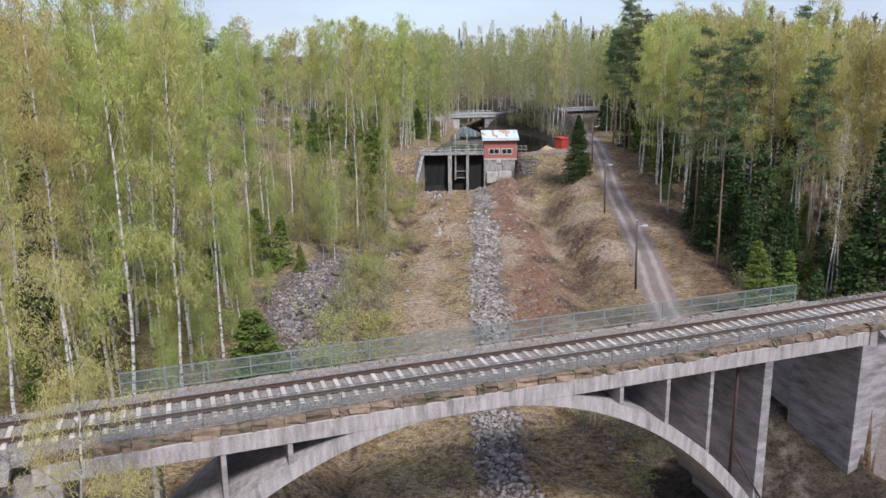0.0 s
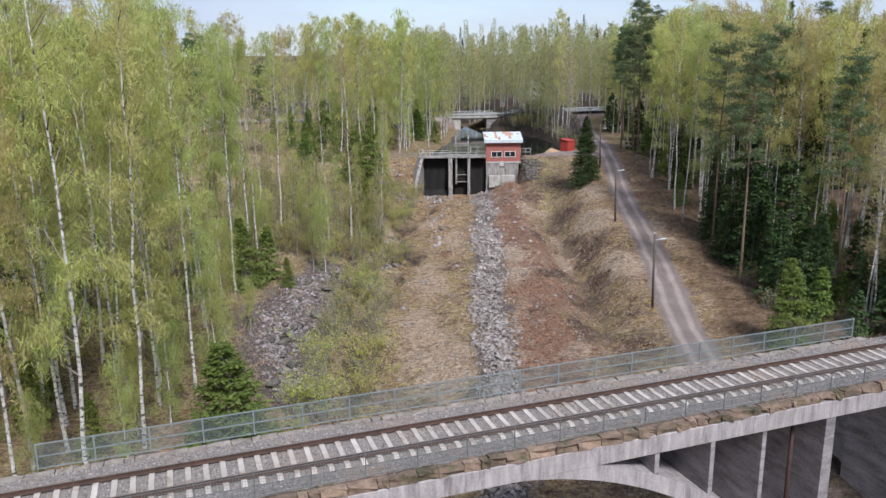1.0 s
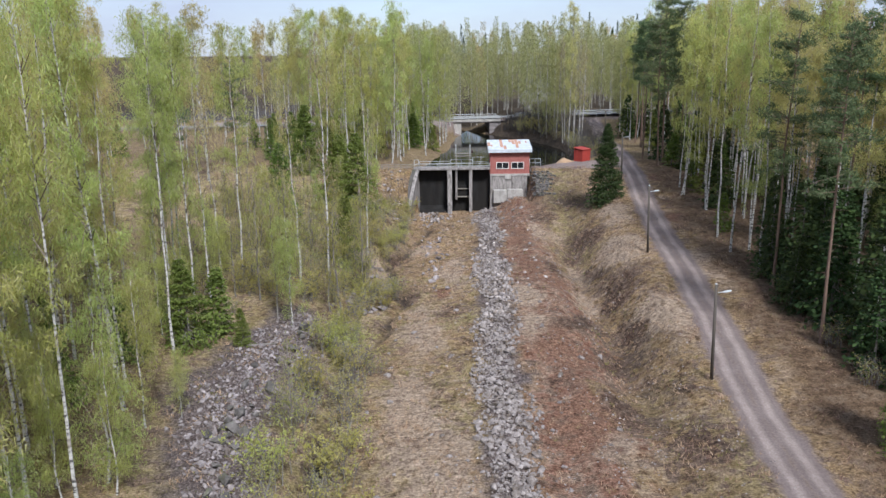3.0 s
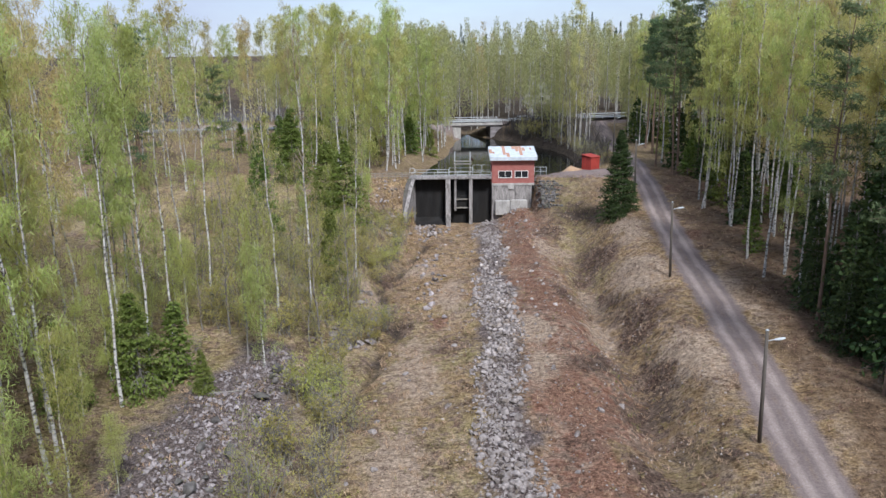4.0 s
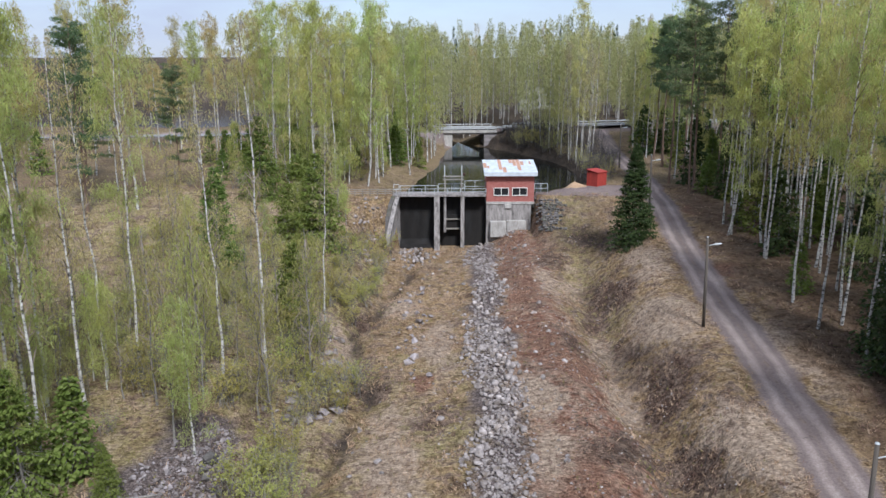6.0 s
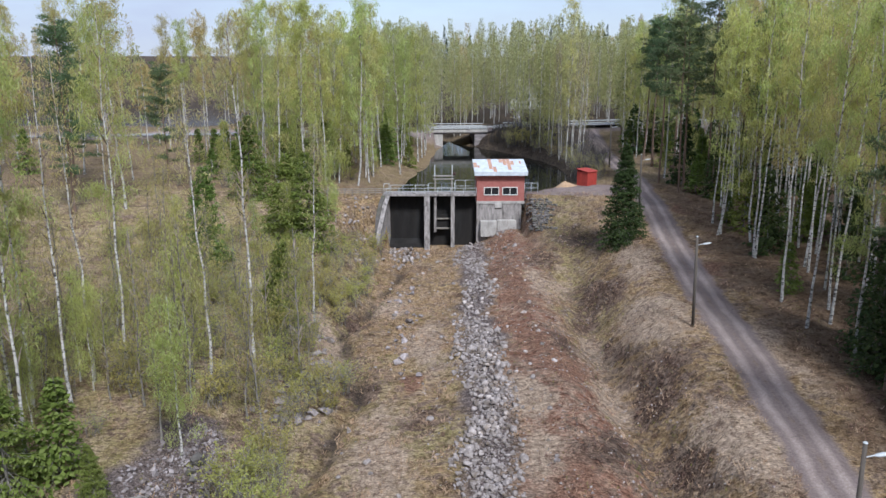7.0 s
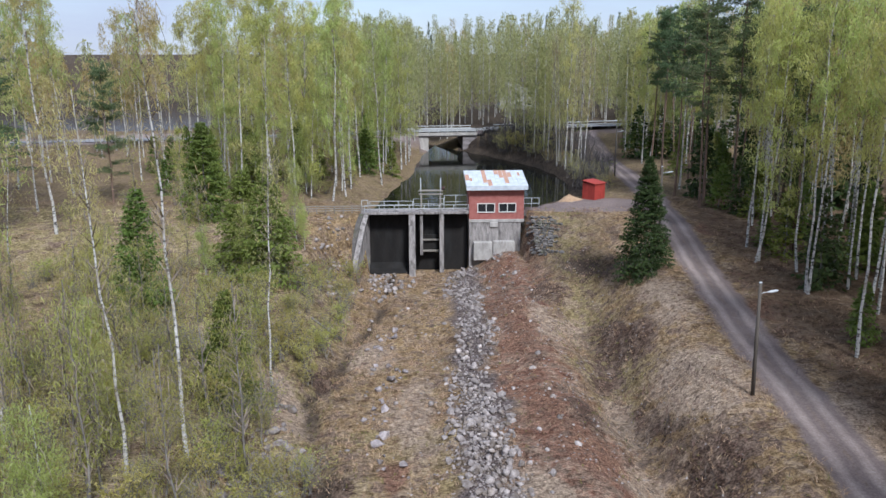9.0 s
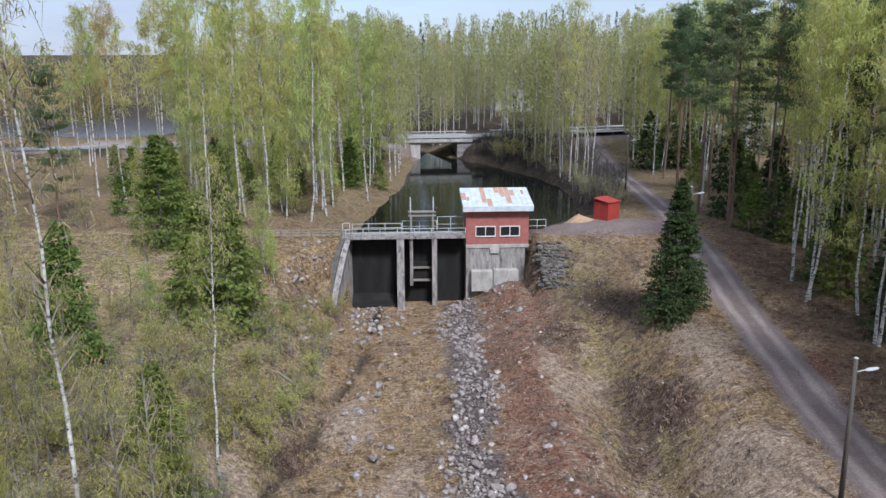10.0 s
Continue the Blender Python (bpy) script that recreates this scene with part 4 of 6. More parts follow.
def build_dam():
    dam = thing("dam", "old concrete dam with dark sluice openings between piers", "dam")
    P = lambda name, bm, mat=DAM_CONCRETE, label="": part(name, bm, mat, dam, label)
    # piers between the openings
    Z1 = 8.04
    def splay(bm):
        for q in bm.verts:
            q.co.x -= 0.33 * max(0.0, DAM_Y - 0.5 - q.co.y)
        return bm

    P("side_wall", splay(prism([(DAM_Y - 0.34, Z1), (DAM_Y + 1.7, Z1), (DAM_Y + 1.7, 0.2), (DAM_Y - 5.4, 0.2), (DAM_Y - 5.0, 1.3), (DAM_Y - 3.4, 4.2), (DAM_Y - 1.5, 7.0)], -4.25, -3.45, "x")), DAM_CONCRETE, "pale concrete side wall with a sloping nose")
    part("cap", splay(prism([(DAM_Y - 0.45, 7.98), (DAM_Y - 1.5, 7.06), (DAM_Y - 3.4, 4.26), (DAM_Y - 5.0, 1.36), (DAM_Y - 5.0, 1.6), (DAM_Y - 3.45, 4.5), (DAM_Y - 1.6, 7.3), (DAM_Y - 0.5, 8.2)], -4.5, -4.0, "x")), WALL_STONE, dam, "dark mossy wall cap")
    for x0, x1, nose in ((1.12, 1.85, 1.5), (4.66, 5.15, 0.4)):
        P("pier", prism([(DAM_Y - 0.3, Z1), (DAM_Y + 1.5, Z1), (DAM_Y + 1.5, 0.3), (DAM_Y - nose - 0.3, 0.3), (DAM_Y - nose, 1.6)], x0, x1, "x"), DAM_CONCRETE, "stained pale concrete pier")
    P("pier", prism([(DAM_Y - 0.1, Z1), (DAM_Y + 1.4, Z1), (DAM_Y + 1.4, 3.0), (DAM_Y - 0.2, 3.2)], 2.42, 2.74, "x"), DAM_CONCRETE, "thin pale concrete fin")
    # back walls and gates, near black: the deep openings' shade is in their colour
    P("back_wall", box(-3.45, 8.0, DAM_Y + 1.5, DAM_Y + 2.0, 0.3, Z1), SHADED_CONCRETE, "wet black concrete weir wall with deep shade in its colour")
    P("weir_step", prism([(DAM_Y + 1.5, 0.3), (DAM_Y + 1.5, 2.0), (DAM_Y + 0.6, 1.5), (DAM_Y - 0.8, 1.25), (DAM_Y - 0.8, 0.3)], -3.45, 1.12, "x"), SHADED_CONCRETE, "wet black concrete weir step with deep shade in its colour")
    g = P("sluice_gate", box(2.74, 4.66, DAM_Y + 0.9, DAM_Y + 1.02, 3.5, 5.4), SHADED_CONCRETE, "timber sluice gate with deep shade in its dark colour")
    part("gate_beam", box(2.74, 4.66, DAM_Y + 0.6, DAM_Y + 0.9, 4.75, 4.9), OLD_WOOD, g)
    part("gate_beam", box(2.74, 4.66, DAM_Y + 0.5, DAM_Y + 0.9, 3.45, 3.6), OLD_WOOD, g)
    # walkway
    P("walkway_slab", box(-4.3, 8.02, DAM_Y - 0.35, DAM_Y + 2.05, 8.05, 8.33, 0.02), DAM_CONCRETE, "pale concrete walkway slab")
    # steel rails
    def rail(x0, x1, y, z0, z1, n, name):
        g = thing(name, "pale grey painted steel railing on the dam walkway", "railing", "railings of the dam")
        for x in np.linspace(x0, x1, n):
            part("post", tube((x, y, z0), (x, y, z1), 0.035), GREY_STEEL, g, smooth=True)
        for z in (z1, z0 + (z1 - z0) * 0.5):
            part("rail", tube((x0, y, z), (x1, y, z), 0.035), GREY_STEEL, g, smooth=True)
        return g
    rail(-3.9, 8.0, DAM_Y - 0.28, 8.3, 9.1, 8, "dam_railing")
    rail(-4.2, -3.5, DAM_Y - 0.1, 8.3, 9.7, 2, "dam_railing")
    rail(-3.4, 1.6, DAM_Y + 1.95, 8.3, 9.2, 4, "dam_railing")
    rail(1.7, 5.2, DAM_Y + 1.95, 8.3, 9.45, 3, "dam_railing")
    rail(5.3, 8.0, DAM_Y + 1.9, 8.3, 9.85, 3, "dam_railing")
    rail(14.6, 16.4, DAM_Y + 1.5, 8.2, 9.5, 3, "dam_railing")
    # hoist frame of the gate
    h = thing("gate_hoist", "grey timber and steel gate hoist on the dam walkway", "hoist")
    for x in (2.55, 4.85):
        part("hoist_post", box(x - 0.06, x + 0.06, DAM_Y + 1.2, DAM_Y + 1.32, 8.38, 12.0), GREY_STEEL, h)
    for z in (10.05, 10.45):
        part("hoist_beam", box(2.3, 5.1, DAM_Y + 1.0, DAM_Y + 1.55, z, z + 0.14, 0.02), OLD_WOOD, h)
    part("winch", tube((4.95, DAM_Y + 1.2, 10.8), (5.3, DAM_Y + 1.2, 10.8), 0.2, n=12), RUST_PIPE, h)
    for x in (2.6, 4.8):
        part("hoist_leg", box(x - 0.09, x + 0.09, DAM_Y + 0.9, DAM_Y + 1.65, 8.38, 10.05), OLD_WOOD, h)


build_dam()


# ---- pump house ----
HX0, HX1, HY0, HY1, HZ0, HZ1 = 8.08, 14.42, DAM_Y, DAM_Y + 4.2, 7.3, 10.8


def glass_mat():
    m, n, l, p = mat_new("window_glass")
    p.inputs["Base Color"].default_value = (0.02, 0.022, 0.025, 1)
    p.inputs["Roughness"].default_value = 0.06
    return m


GLASS = glass_mat()
WINDOWS = [(9.05, 11.05), (11.5, 13.5)]
WIN_Z = (8.12, 9.17)


def build_house():
    h = thing("pump_house", "small red brick pump house with a rust-patched pale metal roof", "building")
    body = bmesh.new()
    y = HY0 + 0.1
    xs = [HX0, WINDOWS[0][0], WINDOWS[0][1], WINDOWS[1][0], WINDOWS[1][1], HX1]
    add_box(body, HX0 + 0.01, HX1 - 0.01, y, y + 0.2, HZ0, WIN_Z[0])
    add_box(body, HX0 + 0.01, HX1 - 0.01, y, y + 0.2, WIN_Z[1], HZ1)
    for a, b in ((xs[0] + 0.01, xs[1]), (xs[2], xs[3]), (xs[4], xs[5] - 0.01)):
        add_box(body, a, b, y, y + 0.2, WIN_Z[0], WIN_Z[1])
    add_box(body, HX0 + 0.01, HX0 + 0.3, y + 0.2, HY1, HZ0, HZ1)
    add_box(body, HX1 - 0.3, HX1 - 0.01, y + 0.2, HY1, HZ0, HZ1)
    add_box(body, HX0 + 0.01, HX1 - 0.01, HY1 - 0.3, HY1, HZ0, HZ1)
    wall = part("wall", body, BRICK, h, "red brick wall")
    part("plinth", box(HX0 - 0.02, HX1 + 0.02, HY0 - 0.03, HY1 + 0.02, 6.95, HZ0, 0.02), PALE_CONCRETE, h, "pale concrete base course")
    part("foundation", box(HX0 + 0.02, HX1 - 0.35, HY0 + 0.05, HY1, 0.5, 6.95), DAM_CONCRETE, h, "grey concrete substructure")
    part("foundation_step", box(HX0 + 0.5, 10.75, HY0 - 0.75, HY0 + 0.05, 2.6, 4.75, 0.06), PALE_CONCRETE, h, "broken pale concrete footing")
    part("foundation_step", box(10.8, 13.3, HY0 - 0.8, HY0 + 0.05, 2.6, 4.85, 0.06), PALE_CONCRETE, h, "broken pale concrete footing")
    part("lintel_block", box(10.5, 11.4, HY0 - 0.12, HY0 + 0.06, 6.4, 6.95, 0.02), PALE_CONCRETE, h)
    fl = part("floor_slab", box(HX0 + 0.3, HX1 - 0.3, HY0 + 0.3, HY1 - 0.3, HZ0, HZ0 + 0.1), CONCRETE, h)
    # roof: one slope that falls to the front, with a deep pale eave
    z_f, z_b = 11.3, 12.35
    x0, x1, yf, yb = HX0 - 0.35, HX1 + 0.35, HY0 - 0.55, HY1 + 0.5
    sl = (z_b - z_f) / (yb - yf)
    roof = part("roof", prism([(yf, z_f), (yb, z_b), (yb, z_b - 0.12), (yf, z_f - 0.12)], x0, x1, "x"), ROOF, h, "pale painted sheet metal roof")
    part("eave_board", box(x0, x1, yf - 0.02, yf + 0.10, z_f - 0.52, z_f - 0.01), ROOF, h, "pale grey eave board")
    for xx in (x0, x1 - 0.06):
        part("side_board", prism([(yf, z_f - 0.02), (yb, z_b - 0.02), (yb, z_b - 0.5), (yf, z_f - 0.5)], xx, xx + 0.06, "x"), ROOF, h)
    part("gable_fill", prism([(HY0 + 0.1, HZ1), (HY1, HZ1), (HY1, z_b - 0.2), (HY0 + 0.1, z_f - 0.1)], HX0 + 0.02, HX1 - 0.02, "x"), BRICK, h)
    for x in np.arange(x0, x1 + 0.01, 0.502):
        part("roof_seam", prism([(yf, z_f + 0.005), (yb, z_b + 0.005), (yb, z_b + 0.045), (yf, z_f + 0.045)], x - 0.012, x + 0.012, "x"), ROOF, roof)
    for a, b, c, d in ((0, 1, 0.35, 0.72), (4, 5, 0.2, 1.0), (5, 6, 0.0, 0.38), (7, 8, 0.72, 1.0), (8, 9, 0.5, 1.0), (9, 10, 0.15, 1.0), (10, 11, 0.55, 0.85), (12.4, 13, 0.62, 0.85), (1, 1.6, 0.3, 0.5)):
        ya, yc = yf + (yb - yf) * c, yf + (yb - yf) * d
        za, zc = z_f + sl * (ya - yf) + 0.006, z_f + sl * (yc - yf) + 0.006
        part("rust_patch", prism([(ya, za), (yc, zc), (yc, zc + 0.004), (ya, za + 0.004)], x0 + a * 0.502 + 0.02, x0 + b * 0.502 - 0.02, "x"), ROOF_RUST, roof, "rusted roof sheet")
    # windows
    for a, b in WINDOWS:
        w = part("window", box(a, b, HY0 + 0.14, HY0 + 0.16, WIN_Z[0], WIN_Z[1]), GLASS, h, "two-light window in a white frame")
        t = 0.065
        for q in ((a - 0.02, b + 0.02, WIN_Z[1] - t, WIN_Z[1] + 0.02), (a - 0.02, b + 0.02, WIN_Z[0] - 0.02, WIN_Z[0] + t), (a - 0.02, a + t, WIN_Z[0] + t, WIN_Z[1] - t), (b - t, b + 0.02, WIN_Z[0] + t, WIN_Z[1] - t), ((a + b) / 2 - t * 0.55, (a + b) / 2 + t * 0.55, WIN_Z[0] + t, WIN_Z[1] - t)):
            part("window_frame", box(q[0], q[1], HY0 + 0.0, HY0 + 0.13, q[2], q[3]), WHITE_PAINT, w)


build_house()


# ---- red shed and sand heap ----
def build_shed():
    s = thing("red_shed", "small red-painted board shed with a lean-to roof by the pond", "shed", m=Matrix.Translation((24.15, 155.3, 8.08)) @ Matrix.Rotation(radians(38), 4, "Z"))
    w, dp, h0, h1 = 0.98, 0.95, 2.25, 2.55
    for i in range(9):
        x = -w + i * 2 * w / 9
        part("board", box(x + 0.008, x + 2 * w / 9 - 0.008, -dp, -dp + 0.04, 0.06, h0), RED_PAINT, s)
    for i in range(9):
        y = -dp + i * 2 * dp / 9
        for sx in (-w, w - 0.04):
            part("board", box(sx, sx + 0.04, y + 0.045, y + 2 * dp / 9 + 0.03, 0.06, h0 - 0.02), RED_PAINT, s)
    part("back_wall", box(-w, w, dp - 0.04, dp, 0.06, h1), RED_PAINT, s)
    part("roof", prism([(-dp - 0.12, h0 + 0.0), (dp + 0.1, h1), (dp + 0.1, h1 + 0.07), (-dp - 0.12, h0 + 0.07)], -w - 0.12, w + 0.12, "x"), RED_PAINT, s, "dark red sheet roof")
    part("base", box(-w - 0.05, w + 0.05, -dp - 0.05, dp + 0.05, -0.25, 0.06), PALE_CONCRETE, s)


build_shed()


def heap_of(name, label, cx, cy, r, h, mat):
    bm = bmesh.new()
    n, rings = 28, 7
    top = bm.verts.new((cx, cy, float(land(cx, cy)) + h))
    prev = None
    for k in range(1, rings + 1):
        t = k / rings
        row = []
        for i in range(n):
            a = 6.2832 * i / n
            rr = r * t * (1 + 0.14 * math.sin(3 * a + 1) + 0.06 * math.sin(7 * a))
            x, y = cx + rr * 1.25 * math.cos(a), cy + rr * 0.85 * math.sin(a)
            row.append(bm.verts.new((x, y, float(land(x, y)) - 0.08 + h * (1 - t) ** 1.15 + 0.03 * math.sin(9 * a + 5 * t))))
        for i in range(n):
            if prev is None:
                bm.faces.new((top, row[i], row[(i + 1) % n]))
            else:
                bm.faces.new((prev[i], row[i], row[(i + 1) % n], prev[(i + 1) % n]))
        prev = row
    me = bpy.data.meshes.new(name)
    bm.to_mesh(me)
    bm.free()
    me.materials.append(mat)
    me.polygons.foreach_set("use_smooth", [True] * len(me.polygons))
    return tagged(new(name, me), label, "heap")


SAND = rough_mat("sand", (0.30, 0.19, 0.11), (0.46, 0.32, 0.20), 2, 0.95, 18, 0.5, space="World")
heap_of("sand_heap", "small heap of yellow sand beside the red shed", 21.0, 155.0, 1.5, 0.75, SAND)


# ---- wooden fence on the dam's shoulder ----
def build_plank_fence():
    f = thing("wooden_fence", "low grey weathered wooden rail fence on the dam shoulder", "fence")
    xs = np.linspace(-12.5, -4.4, 9)
    for x in xs:
        z = float(land(x, DAM_Y + 0.9))
        part("post", box(x - 0.05, x + 0.05, DAM_Y + 0.85, DAM_Y + 0.95, z - 0.3, z + 0.95, 0.01), OLD_WOOD, f)
    for dz in (0.35, 0.62, 0.88):
        for a, b in zip(xs[:-1], xs[1:]):
            za, zb = float(land(a, DAM_Y + 0.9)) + dz, float(land(b, DAM_Y + 0.9)) + dz
            part("plank", prism([(a - 0.03, za - 0.05), (b + 0.03, zb - 0.05), (b + 0.03, zb + 0.05), (a - 0.03, za + 0.05)], DAM_Y + 0.81, DAM_Y + 0.85), OLD_WOOD, f)


build_plank_fence()


# ---- lamps on wooden poles ----
def build_lamp(x, y, tilt_x, tilt_y, h=7.3):
    z = float(land(x, y))
    s = thing("street_lamp", "dark wooden lamp post with a small white lamp", "street lamp", "lamp posts along the gravel road", m=Matrix.Translation((x, y, z)) @ Euler((radians(tilt_y), radians(tilt_x), 0)).to_matrix().to_4x4())
    part("pole", tube((0, 0, -0.5), (0, 0, h), 0.13, 0.095, 10), POLE_WOOD, s, smooth=True)
    part("arm", tube((0.05, 0, h - 0.68), (0.5, 0, h - 0.6), 0.03), GREY_STEEL, s, smooth=True)
    b = bmesh.new()
    bmesh.ops.create_uvsphere(b, u_segments=12, v_segments=8, radius=1.0)
    b.transform(Matrix.Translation((0.78, 0, h - 0.58)) @ Matrix.Rotation(radians(-7), 4, "Y") @ Matrix.Diagonal((0.36, 0.13, 0.08, 1)))
    part("lamp_head", b, GREY_STEEL, s, "pale grey lamp housing", True)
    part("cap", tube((0, 0, h), (0, 0, h + 0.05), 0.11, 0.06, 10), GREY_STEEL, s)


build_lamp(20.0, 76.71, -1.8, 1.5)
build_lamp(22.5, 104.9, -1.8, 1.0)
build_lamp(27.0, 138.0, -1.0, 0.5)
build_lamp(32.2, 176.0, 0, 0)


# ---- the far road and its bridge ----
def ribbon(x0, x1, off0, off1, dz, mat, name, parent=None, step=3.0):
    bm = bmesh.new()
    prev = None
    for x in np.arange(x0, x1 + step / 2, step):
        y = float(far_road_y(x))
        z = float(np.interp(x, [-120, -30, 2, 18, 60, 140], [9.8, 10.0, 10.7, 10.9, 11.6, 13])) + dz
        row = [bm.verts.new((x, y + off0, z)), bm.verts.new((x, y + off1, z))]
        if prev:
            bm.faces.new((prev[0], row[0], row[1], prev[1]))
        prev = row
    return part(name, bm, mat, parent)


ASPHALT = rough_mat("old_asphalt", (0.22, 0.22, 0.22), (0.34, 0.335, 0.33), 0.6, 0.9, 20, 0.3, space="World")
road = ribbon(-158, 138, -3.2, 3.2, 0.03, ASPHALT, "road")
tagged(road, "grey asphalt road on an embankment", "road", kind="structure")


def build_far_bridge():
    b = thing("road_bridge", "low grey concrete road bridge over the pond inlet", "bridge")
    b.matrix_basis = Matrix.Translation((7.0, 230.0, -0.1)) @ Matrix.Rotation(radians(5), 4, "Z")
    part("deck", box(-8.0, 8.2, -4.2, 4.2, 9.85, 10.6, 0.03), CONCRETE, b)
    part("edge_beam", box(-8.0, 8.2, -4.4, -4.2, 10.1, 10.75, 0.02), PALE_CONCRETE, b, "pale concrete edge beam")
    part("abutment", box(-5.2, -2.2, -4.0, 4.0, 4.5, 9.85), PALE_CONCRETE, b, "pale concrete abutment")
    part("abutment", box(5.2, 8.2, -4.0, 4.0, 4.5, 9.85), CONCRETE, b)
    for y in (-4.0, 4.0):
        for x in np.arange(-8.0, 8.3, 2.0):
            part("post", box(x - 0.05, x + 0.05, y - 0.05, y + 0.05, 10.6, 11.6), GREY_STEEL, b)
        for z in (11.05, 11.55):
            part("rail", box(-8.1, 8.3, y - 0.04, y + 0.04, z - 0.09, z + 0.05), GREY_STEEL, b)


build_far_bridge()


def guard_rail(x0, x1, off):
    g = thing("guard_rail", "galvanised steel guard rail along the road", "guard rail", "guard rails of the road")
    post = mesh_of("post", *flat(box(-0.05, 0.05, -0.04, 0.04, -0.3, 0.75)), GREY_STEEL)
    xs = np.arange(x0, x1, 4.0)
    zz = lambda x: float(np.interp(x, [-120, -30, 2, 18, 60, 140], [9.8, 10.0, 10.7, 10.9, 11.6, 13]))
    for x in xs:
        put("post", post, g, m=Matrix.Translation((x, float(far_road_y(x)) + off, zz(x))))
    for a, b in zip(xs[:-1], xs[1:]):
        bm = bmesh.new()
        pa, pb = Vector((a, float(far_road_y(a)) + off - 0.06, zz(a) + 0.6)), Vector((b, float(far_road_y(b)) + off - 0.06, zz(b) + 0.6))
        add_tube(bm, pa, pb, 0.14, n=6)
        part("beam", bm, GREY_STEEL, g)


guard_rail(17, 72, -3.7)
guard_rail(20, 72, 3.7)
guard_rail(-30, 0, -3.7)


# ---- trees ----
def leaves_at(pts, size, rng, droop=0.0, slim=0.30):
    """One triangle a leaf or hanging spray of leaves, turned at random."""
    n = len(pts)
    a = rng.normal(0, 1, (n, 3))
    a[:, 2] -= droop
    a /= np.linalg.norm(a, axis=1)[:, None]
    b = np.cross(a, rng.normal(0, 1, (n, 3)))
    b /= np.maximum(np.linalg.norm(b, axis=1), 1e-6)[:, None]
    s = size * rng.uniform(0.6, 1.35, n)[:, None]
    p0 = pts - a * s * 0.5 - b * s * slim
    p1 = pts - a * s * 0.5 + b * s * slim
    p2 = pts + a * s * 0.6
    return np.stack([p0, p1, p2], 1).reshape(-1, 3)


def rods(a, b, ra, rb, n=3):
    """Many thin tapered rods at once, as quads."""
    a, b = fix(a), fix(b)
    d = b - a
    d /= np.maximum(np.linalg.norm(d, axis=1), 1e-6)[:, None]
    h = np.where(np.abs(d[:, 2:3]) < 0.9, np.array([[0, 0, 1.0]]), np.array([[1.0, 0, 0]]))
    x = np.cross(d, h)
    x /= np.linalg.norm(x, axis=1)[:, None]
    y = np.cross(d, x)
    out = []
    for i in range(n):
        t0, t1 = (6.2832 * i / n, 6.2832 * (i + 1) / n) if n > 1 else (0.0, math.pi)
        e0, e1 = x * math.cos(t0) + y * math.sin(t0), x * math.cos(t1) + y * math.sin(t1)
        ra_, rb_ = fix(ra).reshape(-1, 1), fix(rb).reshape(-1, 1)
        out.append(np.stack([a + e0 * ra_, a + e1 * ra_, b + e1 * rb_, b + e0 * rb_], 1))
    return np.concatenate(out).reshape(-1, 3)


def stem_line(h, bend, rng, n=9):
    z = np.linspace(0, h, n)
    off = np.cumsum(rng.normal(0, bend, (n, 2)), 0)
    off -= off[0]
    lean = rng.normal(0, 0.018, 2)
    return np.stack([off[:, 0] + lean[0] * z, off[:, 1] + lean[1] * z, z], 1)


def stem_quads(line, r0, r1, sides=7):
    n = len(line)
    rr = r0 + (r1 - r0) * (np.linspace(0, 1, n) ** 0.85)
    rr[0] *= 1.25
    ang = np.linspace(0, 6.2832, sides + 1)
    ring = np.stack([np.cos(ang), np.sin(ang), 0 * ang], 1)
    q = []
    for i in range(n - 1):
        A, B = line[i] + ring * rr[i], line[i + 1] + ring * rr[i + 1]
        q.append(np.stack([A[:-1], A[1:], B[1:], B[:-1]], 1).reshape(-1, 3))
    return np.concatenate(q)


def at_height(line, t):
    z = np.linspace(0, 1, len(line))
    return np.stack([np.interp(t, z, line[:, k]) for k in range(3)], -1)


